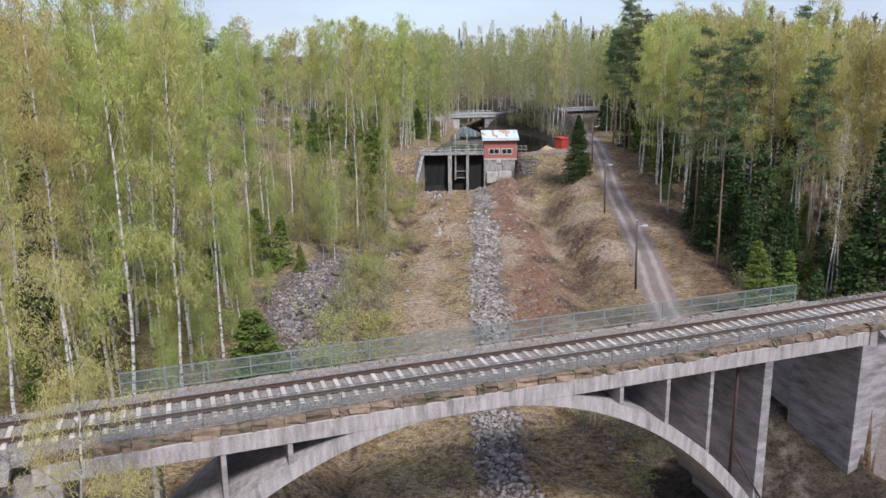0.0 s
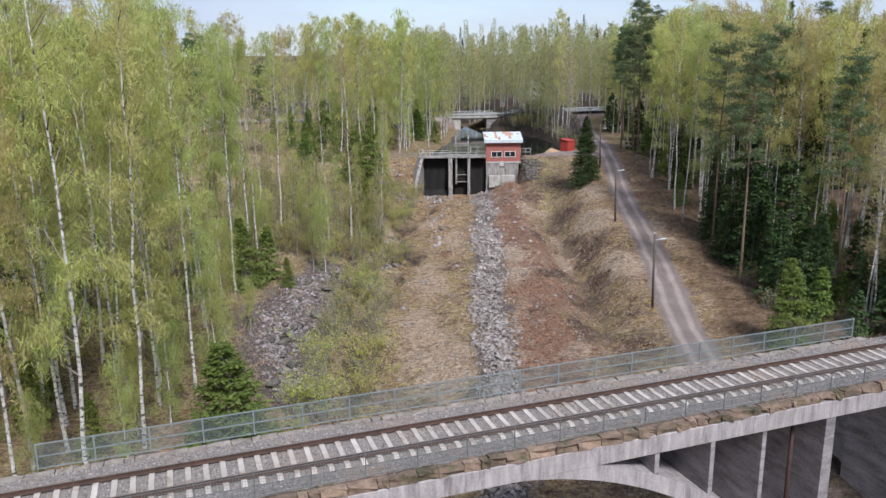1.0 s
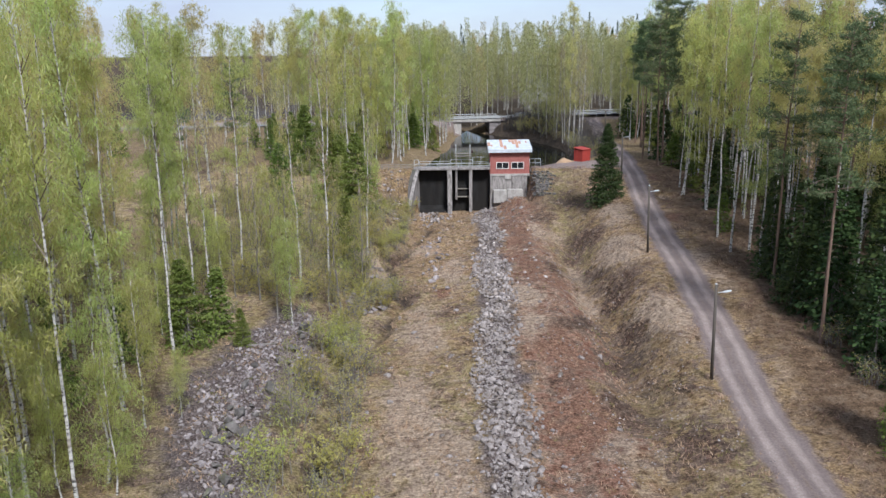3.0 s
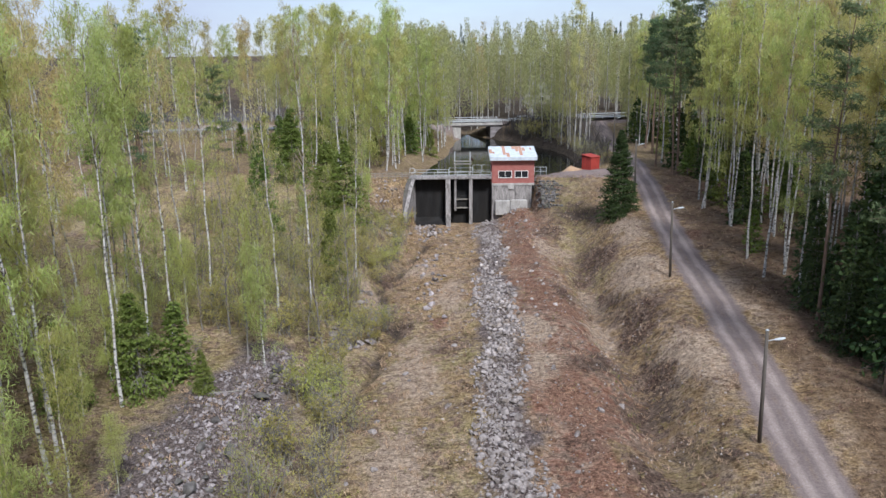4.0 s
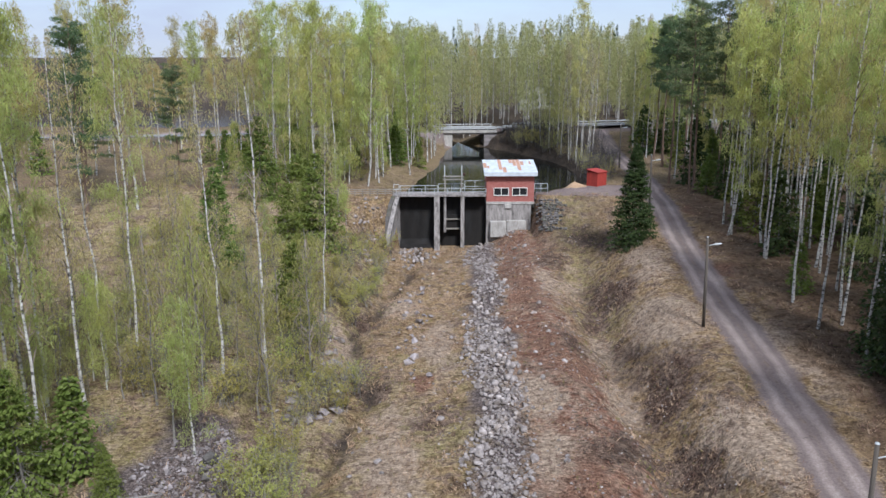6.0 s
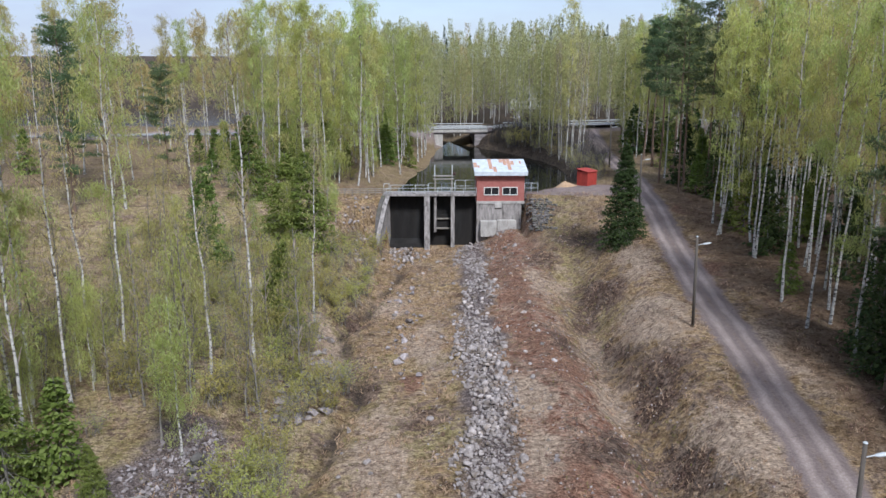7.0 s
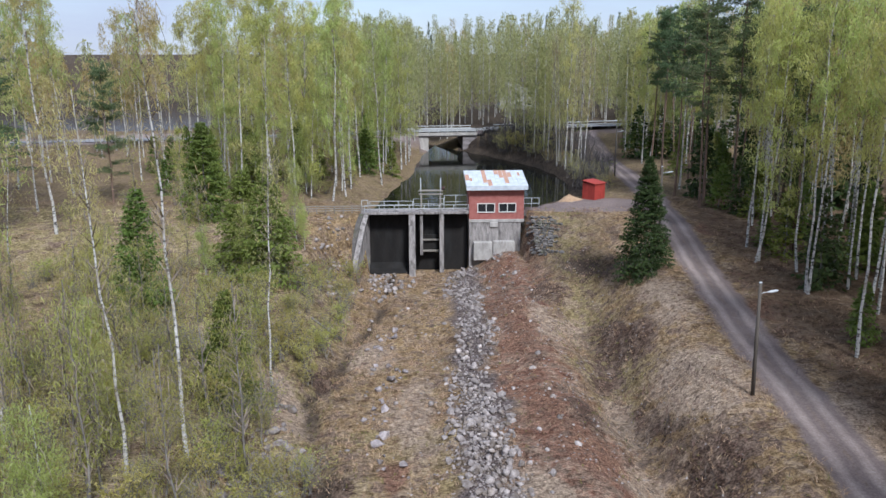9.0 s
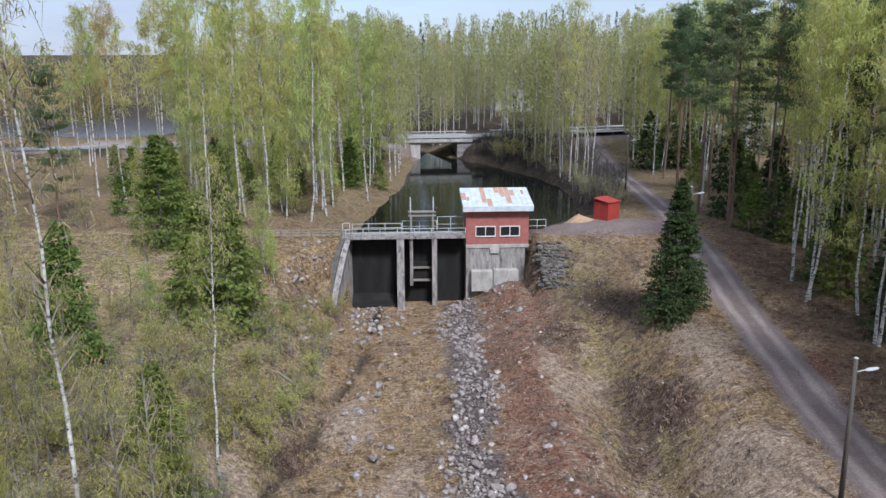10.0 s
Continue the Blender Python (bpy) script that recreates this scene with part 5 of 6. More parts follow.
def birch_data(seed, h, crown0, width, n_leaf, leaf, size, bark=None, r0=0.115, name="birch"):
    rng = np.random.default_rng(seed)
    line = stem_line(h, 0.10, rng)
    trunk = soup(name + "_trunk", stem_quads(line, r0, 0.02), 4, bark or BIRCH)
    nb = int(30 + h * 1.5)
    t = crown0 + (0.985 - crown0) * rng.uniform(0, 1, nb) ** 0.85
    az = rng.uniform(0, 6.2832, nb)
    tt = (t - crown0) / (1 - crown0)
    ln = width * (0.45 + 0.75 * np.sin(np.clip(tt * 0.8 + 0.18, 0, 1) * math.pi) ** 0.8) * rng.uniform(0.55, 1.15, nb)
    up = rng.uniform(0.5, 1.3, nb)
    base = at_height(line, t)
    d = np.stack([np.cos(az), np.sin(az), up], 1)
    d /= np.linalg.norm(d, axis=1)[:, None]
    mid = base + d * ln[:, None] * 0.6
    d2 = d.copy()
    d2[:, 2] -= 0.75
    tip = mid + d2 * ln[:, None] * 0.6
    br = [rods(base, mid, 0.045 * (1.1 - tt) + 0.01, 0.018, 1), rods(mid, tip, 0.016, 0.006, 1)]
    # drooping twigs
    k = int(nb * 2.4)
    pick = rng.integers(0, nb, k)
    s = rng.uniform(0.25, 1.0, k)[:, None]
    st = np.where(s < 0.5, base[pick] + (mid[pick] - base[pick]) * s * 2, mid[pick] + (tip[pick] - mid[pick]) * (s * 2 - 1))
    en = st + np.stack([rng.normal(0, 0.35, k), rng.normal(0, 0.35, k), -rng.uniform(0.3, 1.3, k)], 1)
    br.append(rods(st, en, 0.012, 0.006, 1))
    limbs = soup(name + "_limbs", np.concatenate(br), 4, TWIG)
    m = rng.integers(0, k, n_leaf)
    f = rng.uniform(0, 1.05, n_leaf)[:, None]
    pts = st[m] + (en[m] - st[m]) * f + rng.normal(0, 0.22, (n_leaf, 3))
    crown = soup(name + "_crown", leaves_at(pts, size * 1.9, rng, 1.5, 0.08), 3, leaf)
    return trunk, limbs, crown


def spruce_data(seed, h, width, leaf, low=0.06, dens=1.0, per=14, fat=0.36):
    rng = np.random.default_rng(seed)
    line = stem_line(h, 0.02, rng)
    trunk = soup("spruce_trunk", stem_quads(line, 0.02 + h * 0.0105, 0.012, 7), 4, BARK_GREY)
    nb = int(h * 15 * dens)
    t = low + (0.985 - low) * np.sort(rng.uniform(0, 1, nb))
    az = rng.uniform(0, 6.2832, nb)
    ln = width * (1 - t) ** 0.88 * rng.uniform(0.8, 1.1, nb) + 0.1
    base = at_height(line, t)
    drop = -0.42 + 0.85 * t
    d = np.stack([np.cos(az), np.sin(az), drop], 1)
    tip = base + d * ln[:, None]
    tip[:, 2] += 0.06 * ln
    limbs = soup("spruce_limbs", rods(base, tip, 0.018, 0.006, 1), 4, BARK_GREY)
    # needle sprays: small kites hanging along each branch
    s = np.tile(np.linspace(0.16, 1.03, per), nb)
    i = np.repeat(np.arange(nb), per)
    n = len(i)
    c = base[i] + (tip[i] - base[i]) * s[:, None]
    side = np.stack([-np.sin(az[i]), np.cos(az[i]), np.zeros(n)], 1)
    out = np.stack([np.cos(az[i]), np.sin(az[i]), drop[i]], 1)
    sg = np.where(np.arange(n) % 2 == 0, 1.0, -1.0)[:, None]
    # each branch is a flat drooping frond, filled with small sprays
    reach = (0.10 + 0.36 * ln[i] * (1.08 - s))[:, None] * rng.uniform(0.05, 1.0, (n, 1))
    fan = side * sg * 0.85 + out * 0.5
    c = c + fan * reach + np.array([[0, 0, -0.3]]) * reach + rng.normal(0, 0.04, (n, 3))
    L = (14 / per) ** 0.5 * (0.26 + 0.07 * ln[i])[:, None] * rng.uniform(0.6, 1.3, (n, 1))
    dirs = fan + rng.normal(0, 0.35, (n, 3)) + np.array([[0, 0, -0.45]])
    dirs /= np.linalg.norm(dirs, axis=1)[:, None]
    nrm = np.cross(dirs, np.array([[0, 0, 1.0]]) + rng.normal(0, 0.45, (n, 3)))
    nrm /= np.linalg.norm(nrm, axis=1)[:, None]
    w = L * fat
    q = np.stack([c - nrm * w * 0.4, c + dirs * L * 0.5 - nrm * w, c + dirs * L, c + dirs * L * 0.5 + nrm * w], 1).reshape(-1, 3)
    crown = soup("spruce_crown", q, 4, leaf)
    return trunk, limbs, crown


def pine_data(seed, h, crown0, width, n_tuft):
    rng = np.random.default_rng(seed)
    line = stem_line(h, 0.07, rng)
    trunk = soup("pine_trunk", stem_quads(line, 0.15, 0.03, 8), 4, PINE_BARK)
    nb = 64
    t = crown0 + (0.985 - crown0) * np.sort(rng.uniform(0, 1, nb) ** 0.9)
    tt = (t - crown0) / (1 - crown0)
    az = rng.uniform(0, 6.28, nb)
    ln = width * (0.30 + 0.85 * np.sin(np.clip(1 - tt, 0, 1) * 1.9) ** 0.8) * rng.uniform(0.55, 1.1, nb)
    base = at_height(line, t)
    d = np.stack([np.cos(az), np.sin(az), rng.uniform(-0.15, 0.25, nb) + 0.35 * tt], 1)
    tip = base + d * ln[:, None]
    # a few dead branches lower down
    kb = 14
    tb = rng.uniform(crown0 * 0.5, crown0, kb)
    ab = rng.uniform(0, 6.28, kb)
    b0 = at_height(line, tb)
    b1 = b0 + np.stack([np.cos(ab), np.sin(ab), rng.uniform(-0.3, 0.1, kb)], 1) * rng.uniform(0.5, 1.4, (kb, 1))
    limbs = soup("pine_limbs", np.concatenate([rods(base, tip, 0.04, 0.012), rods(b0, b1, 0.015, 0.005)]), 4, PINE_BARK)
    i = rng.integers(0, nb, n_tuft)
    s = rng.uniform(0.25, 1.05, n_tuft)[:, None]
    c = base[i] + (tip[i] - base[i]) * s + rng.normal(0, 0.26, (n_tuft, 3)) * np.array([[1, 1, 0.45]])
    k = 4
    pts = np.repeat(c, k, 0) + rng.normal(0, 0.16, (n_tuft * k, 3)) * np.array([[1, 1, 0.6]])
    crown = soup("pine_crown", leaves_at(pts, 0.34, rng, droop=-0.3, slim=0.12), 3, NEEDLE_PINE)
    return trunk, limbs, crown


def shrub_data(seed, h, w, n_leaf, leaf, size, stems=12, bark=None):
    rng = np.random.default_rng(seed)
    a = np.stack([rng.normal(0, 0.18 * w, stems), rng.normal(0, 0.18 * w, stems), -0.1 * np.ones(stems)], 1)
    az = rng.uniform(0, 6.28, stems)
    sp = rng.uniform(0.1, 0.55, stems) * w
    m = a + np.stack([np.cos(az) * sp * 0.6, np.sin(az) * sp * 0.6, h * rng.uniform(0.4, 0.6, stems)], 1)
    e = m + np.stack([np.cos(az) * sp, np.sin(az) * sp, h * rng.uniform(0.25, 0.5, stems)], 1)
    k = stems * 9
    i = rng.integers(0, stems, k)
    s = rng.uniform(0, 1, k)[:, None]
    low = rng.uniform(0, 1, k)[:, None] < 0.35
    st = np.where(low, a[i] + (m[i] - a[i]) * (0.4 + 0.6 * s), m[i] + (e[i] - m[i]) * s)
    en = st + np.stack([rng.normal(0, 0.26 * w, k), rng.normal(0, 0.26 * w, k), rng.uniform(0.0, 0.28, k) * h], 1)
    limbs = soup("shrub_stems", np.concatenate([rods(a, m, 0.03, 0.018), rods(m, e, 0.018, 0.006), rods(st, en, 0.010, 0.005, 1)]), 4, bark or BARK_GREY)
    if n_leaf == 0:
        return limbs, None
    j = rng.integers(0, k, n_leaf)
    f = rng.uniform(0.1, 1.05, n_leaf)[:, None]
    pts = st[j] + (en[j] - st[j]) * f + rng.normal(0, 0.06, (n_leaf, 3))
    return limbs, soup("shrub_leaves", leaves_at(pts, size, rng), 3, leaf)


PROTO = {}


def plant(kind, x, y, scale=1.0, turn=None, lean=(0, 0), sink=0.08, wide=1.0):
    """Sets one tree or bush of a kind on the ground, its trunk foot in the soil."""
    z = float(land(x, y)) - sink
    # the wood beside the road leans a little to the light
    m = Matrix.Translation((x, y, z)) @ Euler((radians(lean[1]), radians(lean[0] - (2.2 if x > 28 and y < 150 else 0)), RNG.uniform(0, 6.283) if turn is None else turn)).to_matrix().to_4x4()
    if kind + "_fine" in PROTO and (-37 < x < 0 and 40 < y < 106 or 28 < x < 39 and 74 < y < 118):
        kind += "_fine"
    opts = PROTO[kind]
    proto = opts["items"][int(RNG.integers(0, len(opts["items"])))]
    e = thing(opts["name"], opts["label"], opts["cat"], opts["group"], m=m)
    e.scale = (scale * wide, scale * wide, scale * RNG.uniform(0.94, 1.07))
    for nm, me in zip(opts["parts"], proto):
        if me is not None:
            o = put(nm, me, e)
            if nm in ("branching", "stem_clump"):
                o["kind"] = "stuff"
    return e


T3, S2 = ("trunk", "branching", "crown"), ("stem_clump", "foliage")


def kind_of(key, name, label, cat, group, items, parts=T3):
    PROTO[key] = {"name": name, "label": label, "cat": cat, "group": group, "items": items, "parts": parts}


kind_of("birch", "birch_tree", "tall slender birch with white trunk and fresh yellow-green leaves", "tree", "birches of the wood", [birch_data(11 + i, 24 + (i % 3), 0.20 + 0.06 * (i % 3), 2.5, 3000, LEAF_BIRCH, 0.24) for i in range(5)])
kind_of("ochre", "birch_tree", "tall slender birch with white trunk and ochre spring buds", "tree", "birches of the wood", [birch_data(31 + i, 24 + (i % 3), 0.22 + 0.06 * (i % 3), 2.4, 2900, LEAF_OCHRE, 0.23) for i in range(4)])
kind_of("near_ochre", "birch_tree", "birch with forked white trunk and fine ochre buds beside the bridge", "tree", "birches of the wood", [birch_data(39, 24, 0.16, 3.0, 26000, LEAF_OCHRE, 0.075)])
kind_of("high", "birch_tree", "tall birch with a long bare white trunk", "tree", "birches of the wood", [birch_data(51 + i, 25, 0.42 + 0.06 * (i % 2), 2.2, 2700, LEAF_BIRCH, 0.235) for i in range(3)])
kind_of("ochre_high", "birch_tree", "tall birch with a bare white trunk and ochre-green crown", "tree", "birches of the wood", [birch_data(56 + i, 25, 0.40 + 0.05 * (i % 2), 2.2, 2800, LEAF_OCHRE, 0.23) for i in range(3)])
kind_of("bare", "birch_tree", "thin birch with pale trunk and hardly any leaves yet", "tree", "birches of the wood", [birch_data(61 + i, 22, 0.35, 2.0, 1100, LEAF_OCHRE, 0.15) for i in range(3)])
kind_of("young", "young_birch", "young birch with dense light green leaves", "tree", "young birches", [birch_data(71 + i, 10 + i, 0.10, 1.5, 2800, LEAF_BIRCH, 0.19, r0=0.07) for i in range(3)])
kind_of("grey", "grey_alder", "thin grey alder with sparse fresh leaves", "tree", "alders by the brook", [birch_data(81 + i, 9 + i, 0.15, 1.5, 1000, LEAF_WILLOW, 0.13, BARK_GREY, 0.07) for i in range(3)])
kind_of("birch_fine", "birch_tree", "tall slender birch with white trunk and fresh yellow-green leaves", "tree", "birches of the wood", [birch_data(11 + i, 24 + i, 0.22, 2.6, 7400, LEAF_BIRCH, 0.15) for i in range(2)])
kind_of("ochre_fine", "birch_tree", "tall slender birch with white trunk and ochre spring buds", "tree", "birches of the wood", [birch_data(31 + i, 24 + i, 0.25, 2.5, 7200, LEAF_OCHRE, 0.145) for i in range(2)])
kind_of("high_fine", "birch_tree", "tall birch with a long bare white trunk", "tree", "birches of the wood", [birch_data(51 + i, 25, 0.45, 2.2, 5600, LEAF_BIRCH, 0.15) for i in range(2)])
kind_of("ochre_high_fine", "birch_tree", "tall birch with a bare white trunk and ochre-green crown", "tree", "birches of the wood", [birch_data(56 + i, 25, 0.36 + 0.06 * i, 2.3, 5600, LEAF_OCHRE, 0.155) for i in range(2)])
kind_of("young_fine", "young_birch", "young birch with dense light green leaves", "tree", "young birches", [birch_data(71 + i, 10 + i, 0.10, 1.5, 6000, LEAF_BIRCH, 0.115, r0=0.07) for i in range(2)])
kind_of("spruce_high", "spruce_tree", "tall dark spruce in the wood", "tree", "spruces", [spruce_data(101 + i, 20, 2.5, NEEDLE_SPRUCE, 0.14, 0.65, 10, 0.44) for i in range(2)])
kind_of("spruce_young", "young_spruce", "young fresh green spruce with dense branches", "tree", "young spruces", [spruce_data(111 + i, 7.5, 2.3, NEEDLE_YOUNG, 0.02, 2.7, 28, 0.22) for i in range(2)])
kind_of("spruce_full", "spruce_tree", "broad dark green spruce beside the gravel road", "tree", "spruces", [spruce_data(93, 12, 3.9, NEEDLE_SPRUCE, 0.02, 3.4, 42, 0.36)])
kind_of("spruce_under", "spruce_tree", "dark spruce standing in the shade of the wood", "tree", "spruces", [spruce_data(151 + i, 10, 2.6, NEEDLE_SPRUCE, 0.03, 0.85, 7, 0.48) for i in range(2)])
kind_of("spruce_under_fine", "spruce_tree", "dark spruce standing in the shade of the wood", "tree", "spruces", [spruce_data(151 + i, 10, 2.6, NEEDLE_SPRUCE, 0.03, 1.3, 12, 0.32) for i in range(2)])
kind_of("spruce_small", "young_spruce", "small green spruce in the undergrowth", "tree", "young spruces", [spruce_data(161 + i, 7, 2.1, NEEDLE_YOUNG, 0.03, 1.4, 11, 0.34) for i in range(2)])
kind_of("pine", "pine_tree", "tall pine with reddish trunk and dark crown", "tree", "pines", [pine_data(121 + i, 24, 0.42 + 0.06 * i, 2.6, 1500) for i in range(3)])
kind_of("pine_low", "pine_tree", "tall pine with a long soft mid-green crown", "tree", "pines", [pine_data(127, 22, 0.20, 3.1, 2600)])
kind_of("willow", "willow_bush", "rounded willow bush with yellow-green young leaves", "bush", "willow bushes", [shrub_data(131 + i, 2.6, 2.0, 1050, LEAF_WILLOW, 0.135, 14) for i in range(3)], S2)
kind_of("brush", "bare_bush", "dark leafless brush on the pond bank", "bush", "bare bushes", [shrub_data(181 + i, 4.0, 2.4, 0, None, 0.1, 22, BRUSH_BARK) for i in range(3)], S2)
kind_of("twiggy", "bare_bush", "grey-brown twiggy bush with a few fresh leaves", "bush", "bare bushes", [shrub_data(141 + i, 2.4, 1.9, 480, LEAF_WILLOW, 0.11, 14) for i in range(3)], S2)


def scatter(kinds, n, x0, x1, y0, y1, ok, gap, smin=0.85, smax=1.1):
    """Up to n plants over a stretch, none nearer to another than gap."""
    got = []
    names, weights = zip(*kinds)
    w = fix(weights) / sum(weights)
    for _ in range(n * 12):
        if len(got) >= n:
            break
        x, y = RNG.uniform(x0, x1), RNG.uniform(y0, y1)
        if not ok(x, y) or any((x - a) ** 2 + (y - b) ** 2 < gap * gap for a, b in PLANTED[-700:]):
            continue
        plant(names[RNG.choice(len(names), p=w)], x, y, RNG.uniform(smin, smax), lean=(RNG.normal(0, 1.6), RNG.normal(0, 1.2)))
        got.append((x, y))
        PLANTED.append((x, y))
    return got


PLANTED = []


def place(kind, x, y, s=1.0, lean=(0, 0), wide=1.0):
    plant(kind, x, y, s, lean=lean, wide=wide)
    PLANTED.append((x, y))


def not_water(x, y):
    return y < 150 or not (shore_left(y) - 1.5 < x < shore_right(y) + 1.5)


def off_road(x, y):
    return abs(y - float(far_road_y(x))) > 6 and abs(x - float(x_road(y))) > 4


def off_track(x, y, d=6.5):
    u, v = track_uv(x, y)
    return abs(v + 0.76) > d


def bare_soil(x, y):
    """The open mauve soil beside the rubble."""
    return math.hypot((x + 20.5) / 4.2, (y - 73.0) / 8.5) < 1


def off_lake(x, y):
    return not (y > 240 and math.hypot((x + 110) / 70, (y - 370) / 110) < 1.42)


# single trees that stand out
place("near_ochre", -11.5, 21.0, 0.88, (-2, 0))
place("birch", -20.0, 57.0, 1.0, (-2, 0))
place("high", -18.1, 59.2)
place("spruce_young", -12.9, 50.6, 1.0, wide=1.5)
place("young", -18.6, 63.6, 1.0, wide=1.25)
place("young", -17.6, 62.4, 0.8)
place("spruce_young", -24.8, 82.0, 0.9)
place("spruce_young", -20.6, 84.6, 0.95, wide=1.1)
place("spruce_young", -16.2, 84.6, 0.42)
place("spruce_full", 22.9, 129.4, 0.86, wide=0.86)
place("spruce_young", -10.9, 109.8, 1.0, wide=1.1)
place("spruce_young", -21.1, 123.4, 1.38, wide=1.0)
place("spruce_young", -11.5, 131.0, 1.36, wide=1.1)
place("spruce_young", -14.8, 134.0, 1.3, wide=1.1)
place("spruce_young", -21.3, 146.8, 1.38, wide=1.1)
place("spruce_young", -23.6, 157.4, 1.2, wide=1.0)
place("spruce_young", -28.6, 173.7, 1.1, wide=1.0)
for x, y, h in ((-41.0, 139.8, 21.5), (-46.8, 153.5, 21.0), (-34.6, 155.0, 17.0)):
    place("pine_low", x, y, h / 22.0, wide=1.15)
place("ochre", -35.4, 141.0, 1.02, (2, 0), 1.35)
for x, y, s in ((35.6, 150.0, 1.0), (37.2, 153.0, 1.15), (34.6, 156.0, 1.0), (38.6, 148.0, 1.1)):
    place("pine", x, y, s)
place("young", -10.3, 138.8, 0.74)
place("young", -9.4, 137.8, 0.5)
for x, y, k in ((-23.5, 90.8, "high"), (-21.3, 82.6, "high"), (-19.6, 98.8, "high"), (-14.2, 100.1, "bare"), (-21.7, 94.4, "bare"), (-24.4, 94.8, "high"), (-21.8, 98.2, "bare"), (-14.5, 90.2, "grey"), (-13.0, 89.2, "young"), (-22.0, 85.1, "high"), (-25, 69.7, "high"), (-33, 82.7, "high"), (-20.9, 86.9, "birch"), (-19.1, 70.5, "young"), (-31.5, 71.9, "high")):
    place(k, x, y)
for x, y, k in ((31.4, 109, "high"), (30.8, 103.3, "high"), (33.2, 104.4, "high"), (34, 120.8, "high"), (33.5, 129.7, "birch"), (37.5, 131, "pine"), (32.1, 98.7, "birch"), (34.5, 134, "high"), (34, 130.1, "high"), (34.1, 121.4, "high"), (35.8, 126.4, "birch"), (31.2, 93.3, "pine"), (29.8, 80.8, "pine"), (28.5, 66, "spruce_young")):
    place(k, x, y)
right = lambda d: (lambda x, y: x > float(x_road(y)) + d and off_track(x, y, 8))
place("birch", 39.4, 84.0, 0.95, (2, 0), 1.2)
for x, y, k, s in ((34.6, 88.0, "pine", 1.0), (33.0, 91.5, "spruce_under", 1.1), (32.4, 85.0, "spruce_under", 1.2), (34.0, 80.0, "spruce_under", 1.25), (31.6, 76.5, "spruce_under", 0.8), (36.0, 94.0, "spruce_under", 1.2), (33.4, 99.0, "spruce_under", 0.9)):
    place(k, x, y, s)
for x, y in ((35.6, 68.5), (36.2, 68.8), (38.0, 71.5)):
    place("bare", x, y, 0.8, (3, 0))
scatter((("high", 3), ("ochre_high", 9)), 60, 30, 48, 76, 152, right(7.5), 1.8)
scatter((("spruce_high", 3), ("pine", 2.2), ("ochre_high", 2)), 24, 36, 60, 60, 160, right(8.5), 2.2)
left_ok = lambda x, y: off_track(x, y, 7) and x < -18.2 - max(0.0, y - 64) * 0.28
scatter((("birch", 4), ("ochre", 5), ("high", 1.2), ("spruce_high", 0.2)), 68, -46, -18.2, 44, 102, left_ok, 2.0, 0.98, 1.22)
scatter((("spruce_small", 0.5), ("young", 3), ("twiggy", 3), ("willow", 2)), 46, -42, -18, 46, 96, lambda x, y: off_track(x, y, 6) and not bare_soil(x, y), 1.6, 0.45, 1.0)
scatter((("bare", 4), ("ochre", 1.5), ("grey", 4)), 5, -50, -24, 100, 138, lambda x, y: math.hypot((x + 32) / 13, (y - 118) / 15) > 1, 2.4)
scatter((("birch", 4), ("high", 3), ("ochre", 2)), 34, -26, 1, 153, 200, lambda x, y: not_water(x, y) and off_road(x, y), 1.9)
scatter((("ochre_high", 4), ("high", 4), ("spruce_small", 1)), 22, -66, -24, 146, 205, lambda x, y: off_road(x, y), 3.0)
scatter((("bare", 5), ("ochre", 1.5), ("grey", 2)), 20, 18, 29, 178, 202, lambda x, y: not_water(x, y) and off_road(x, y), 1.8)
scatter((("pine", 4), ("high", 4), ("birch", 2), ("ochre", 2), ("spruce_high", 1)), 44, 34, 62, 150, 212, lambda x, y: off_road(x, y) and x > float(x_road(y)) + 4, 2.1)
scatter((("spruce_under", 2), ("spruce_small", 1), ("twiggy", 2)), 40, 36, 60, 152, 212, lambda x, y: off_road(x, y) and x > float(x_road(y)) + 4.5, 1.8, 0.5, 1.0)
scatter((("birch", 3), ("high", 1)), 5, -48, -19, 14, 26, lambda x, y: off_track(x, y, 6), 3.0)
scatter((("spruce_small", 3), ("young", 3)), 24, -30, -2, 153, 200, lambda x, y: not_water(x, y) and off_road(x, y), 2.0, 0.6, 1.3)
# bushes of the old river bed
scatter((("willow", 5), ("twiggy", 4), ("grey", 0.6)), 54, -13, -4.6, 54, 142, lambda x, y: abs(x - float(brook_x(y))) > 0.9 and not (x < -10.0 and y < 95) and not (x > -9 and 104 < y < 115), 1.5, 0.6, 1.15)
scatter((("twiggy", 5), ("grey", 4), ("willow", 2.5)), 76, -30, -9, 94, 134, lambda x, y: math.hypot((x + 30) / 9, (y - 116) / 10) > 1 and not (-19 < x < -9 and 114 < y < 132), 1.4, 0.6, 1.15)
scatter((("willow", 4), ("twiggy", 6), ("young", 0.5)), 66, -33, -9.5, 110, 135, lambda x, y: x > -26 or math.hypot((x + 34) / 9, (y - 120) / 10) > 1, 1.35, 0.6, 1.0)
scatter((("brush", 1),), 75, 12, 32, 163, 227, lambda x, y: not_water(x, y) and off_road(x, y), 1.3, 0.8, 1.4)
scatter((("twiggy", 5), ("willow", 0.6)), 20, 19, 29, 160, 226, lambda x, y: not_water(x, y) and off_road(x, y), 1.4, 0.8, 1.5)
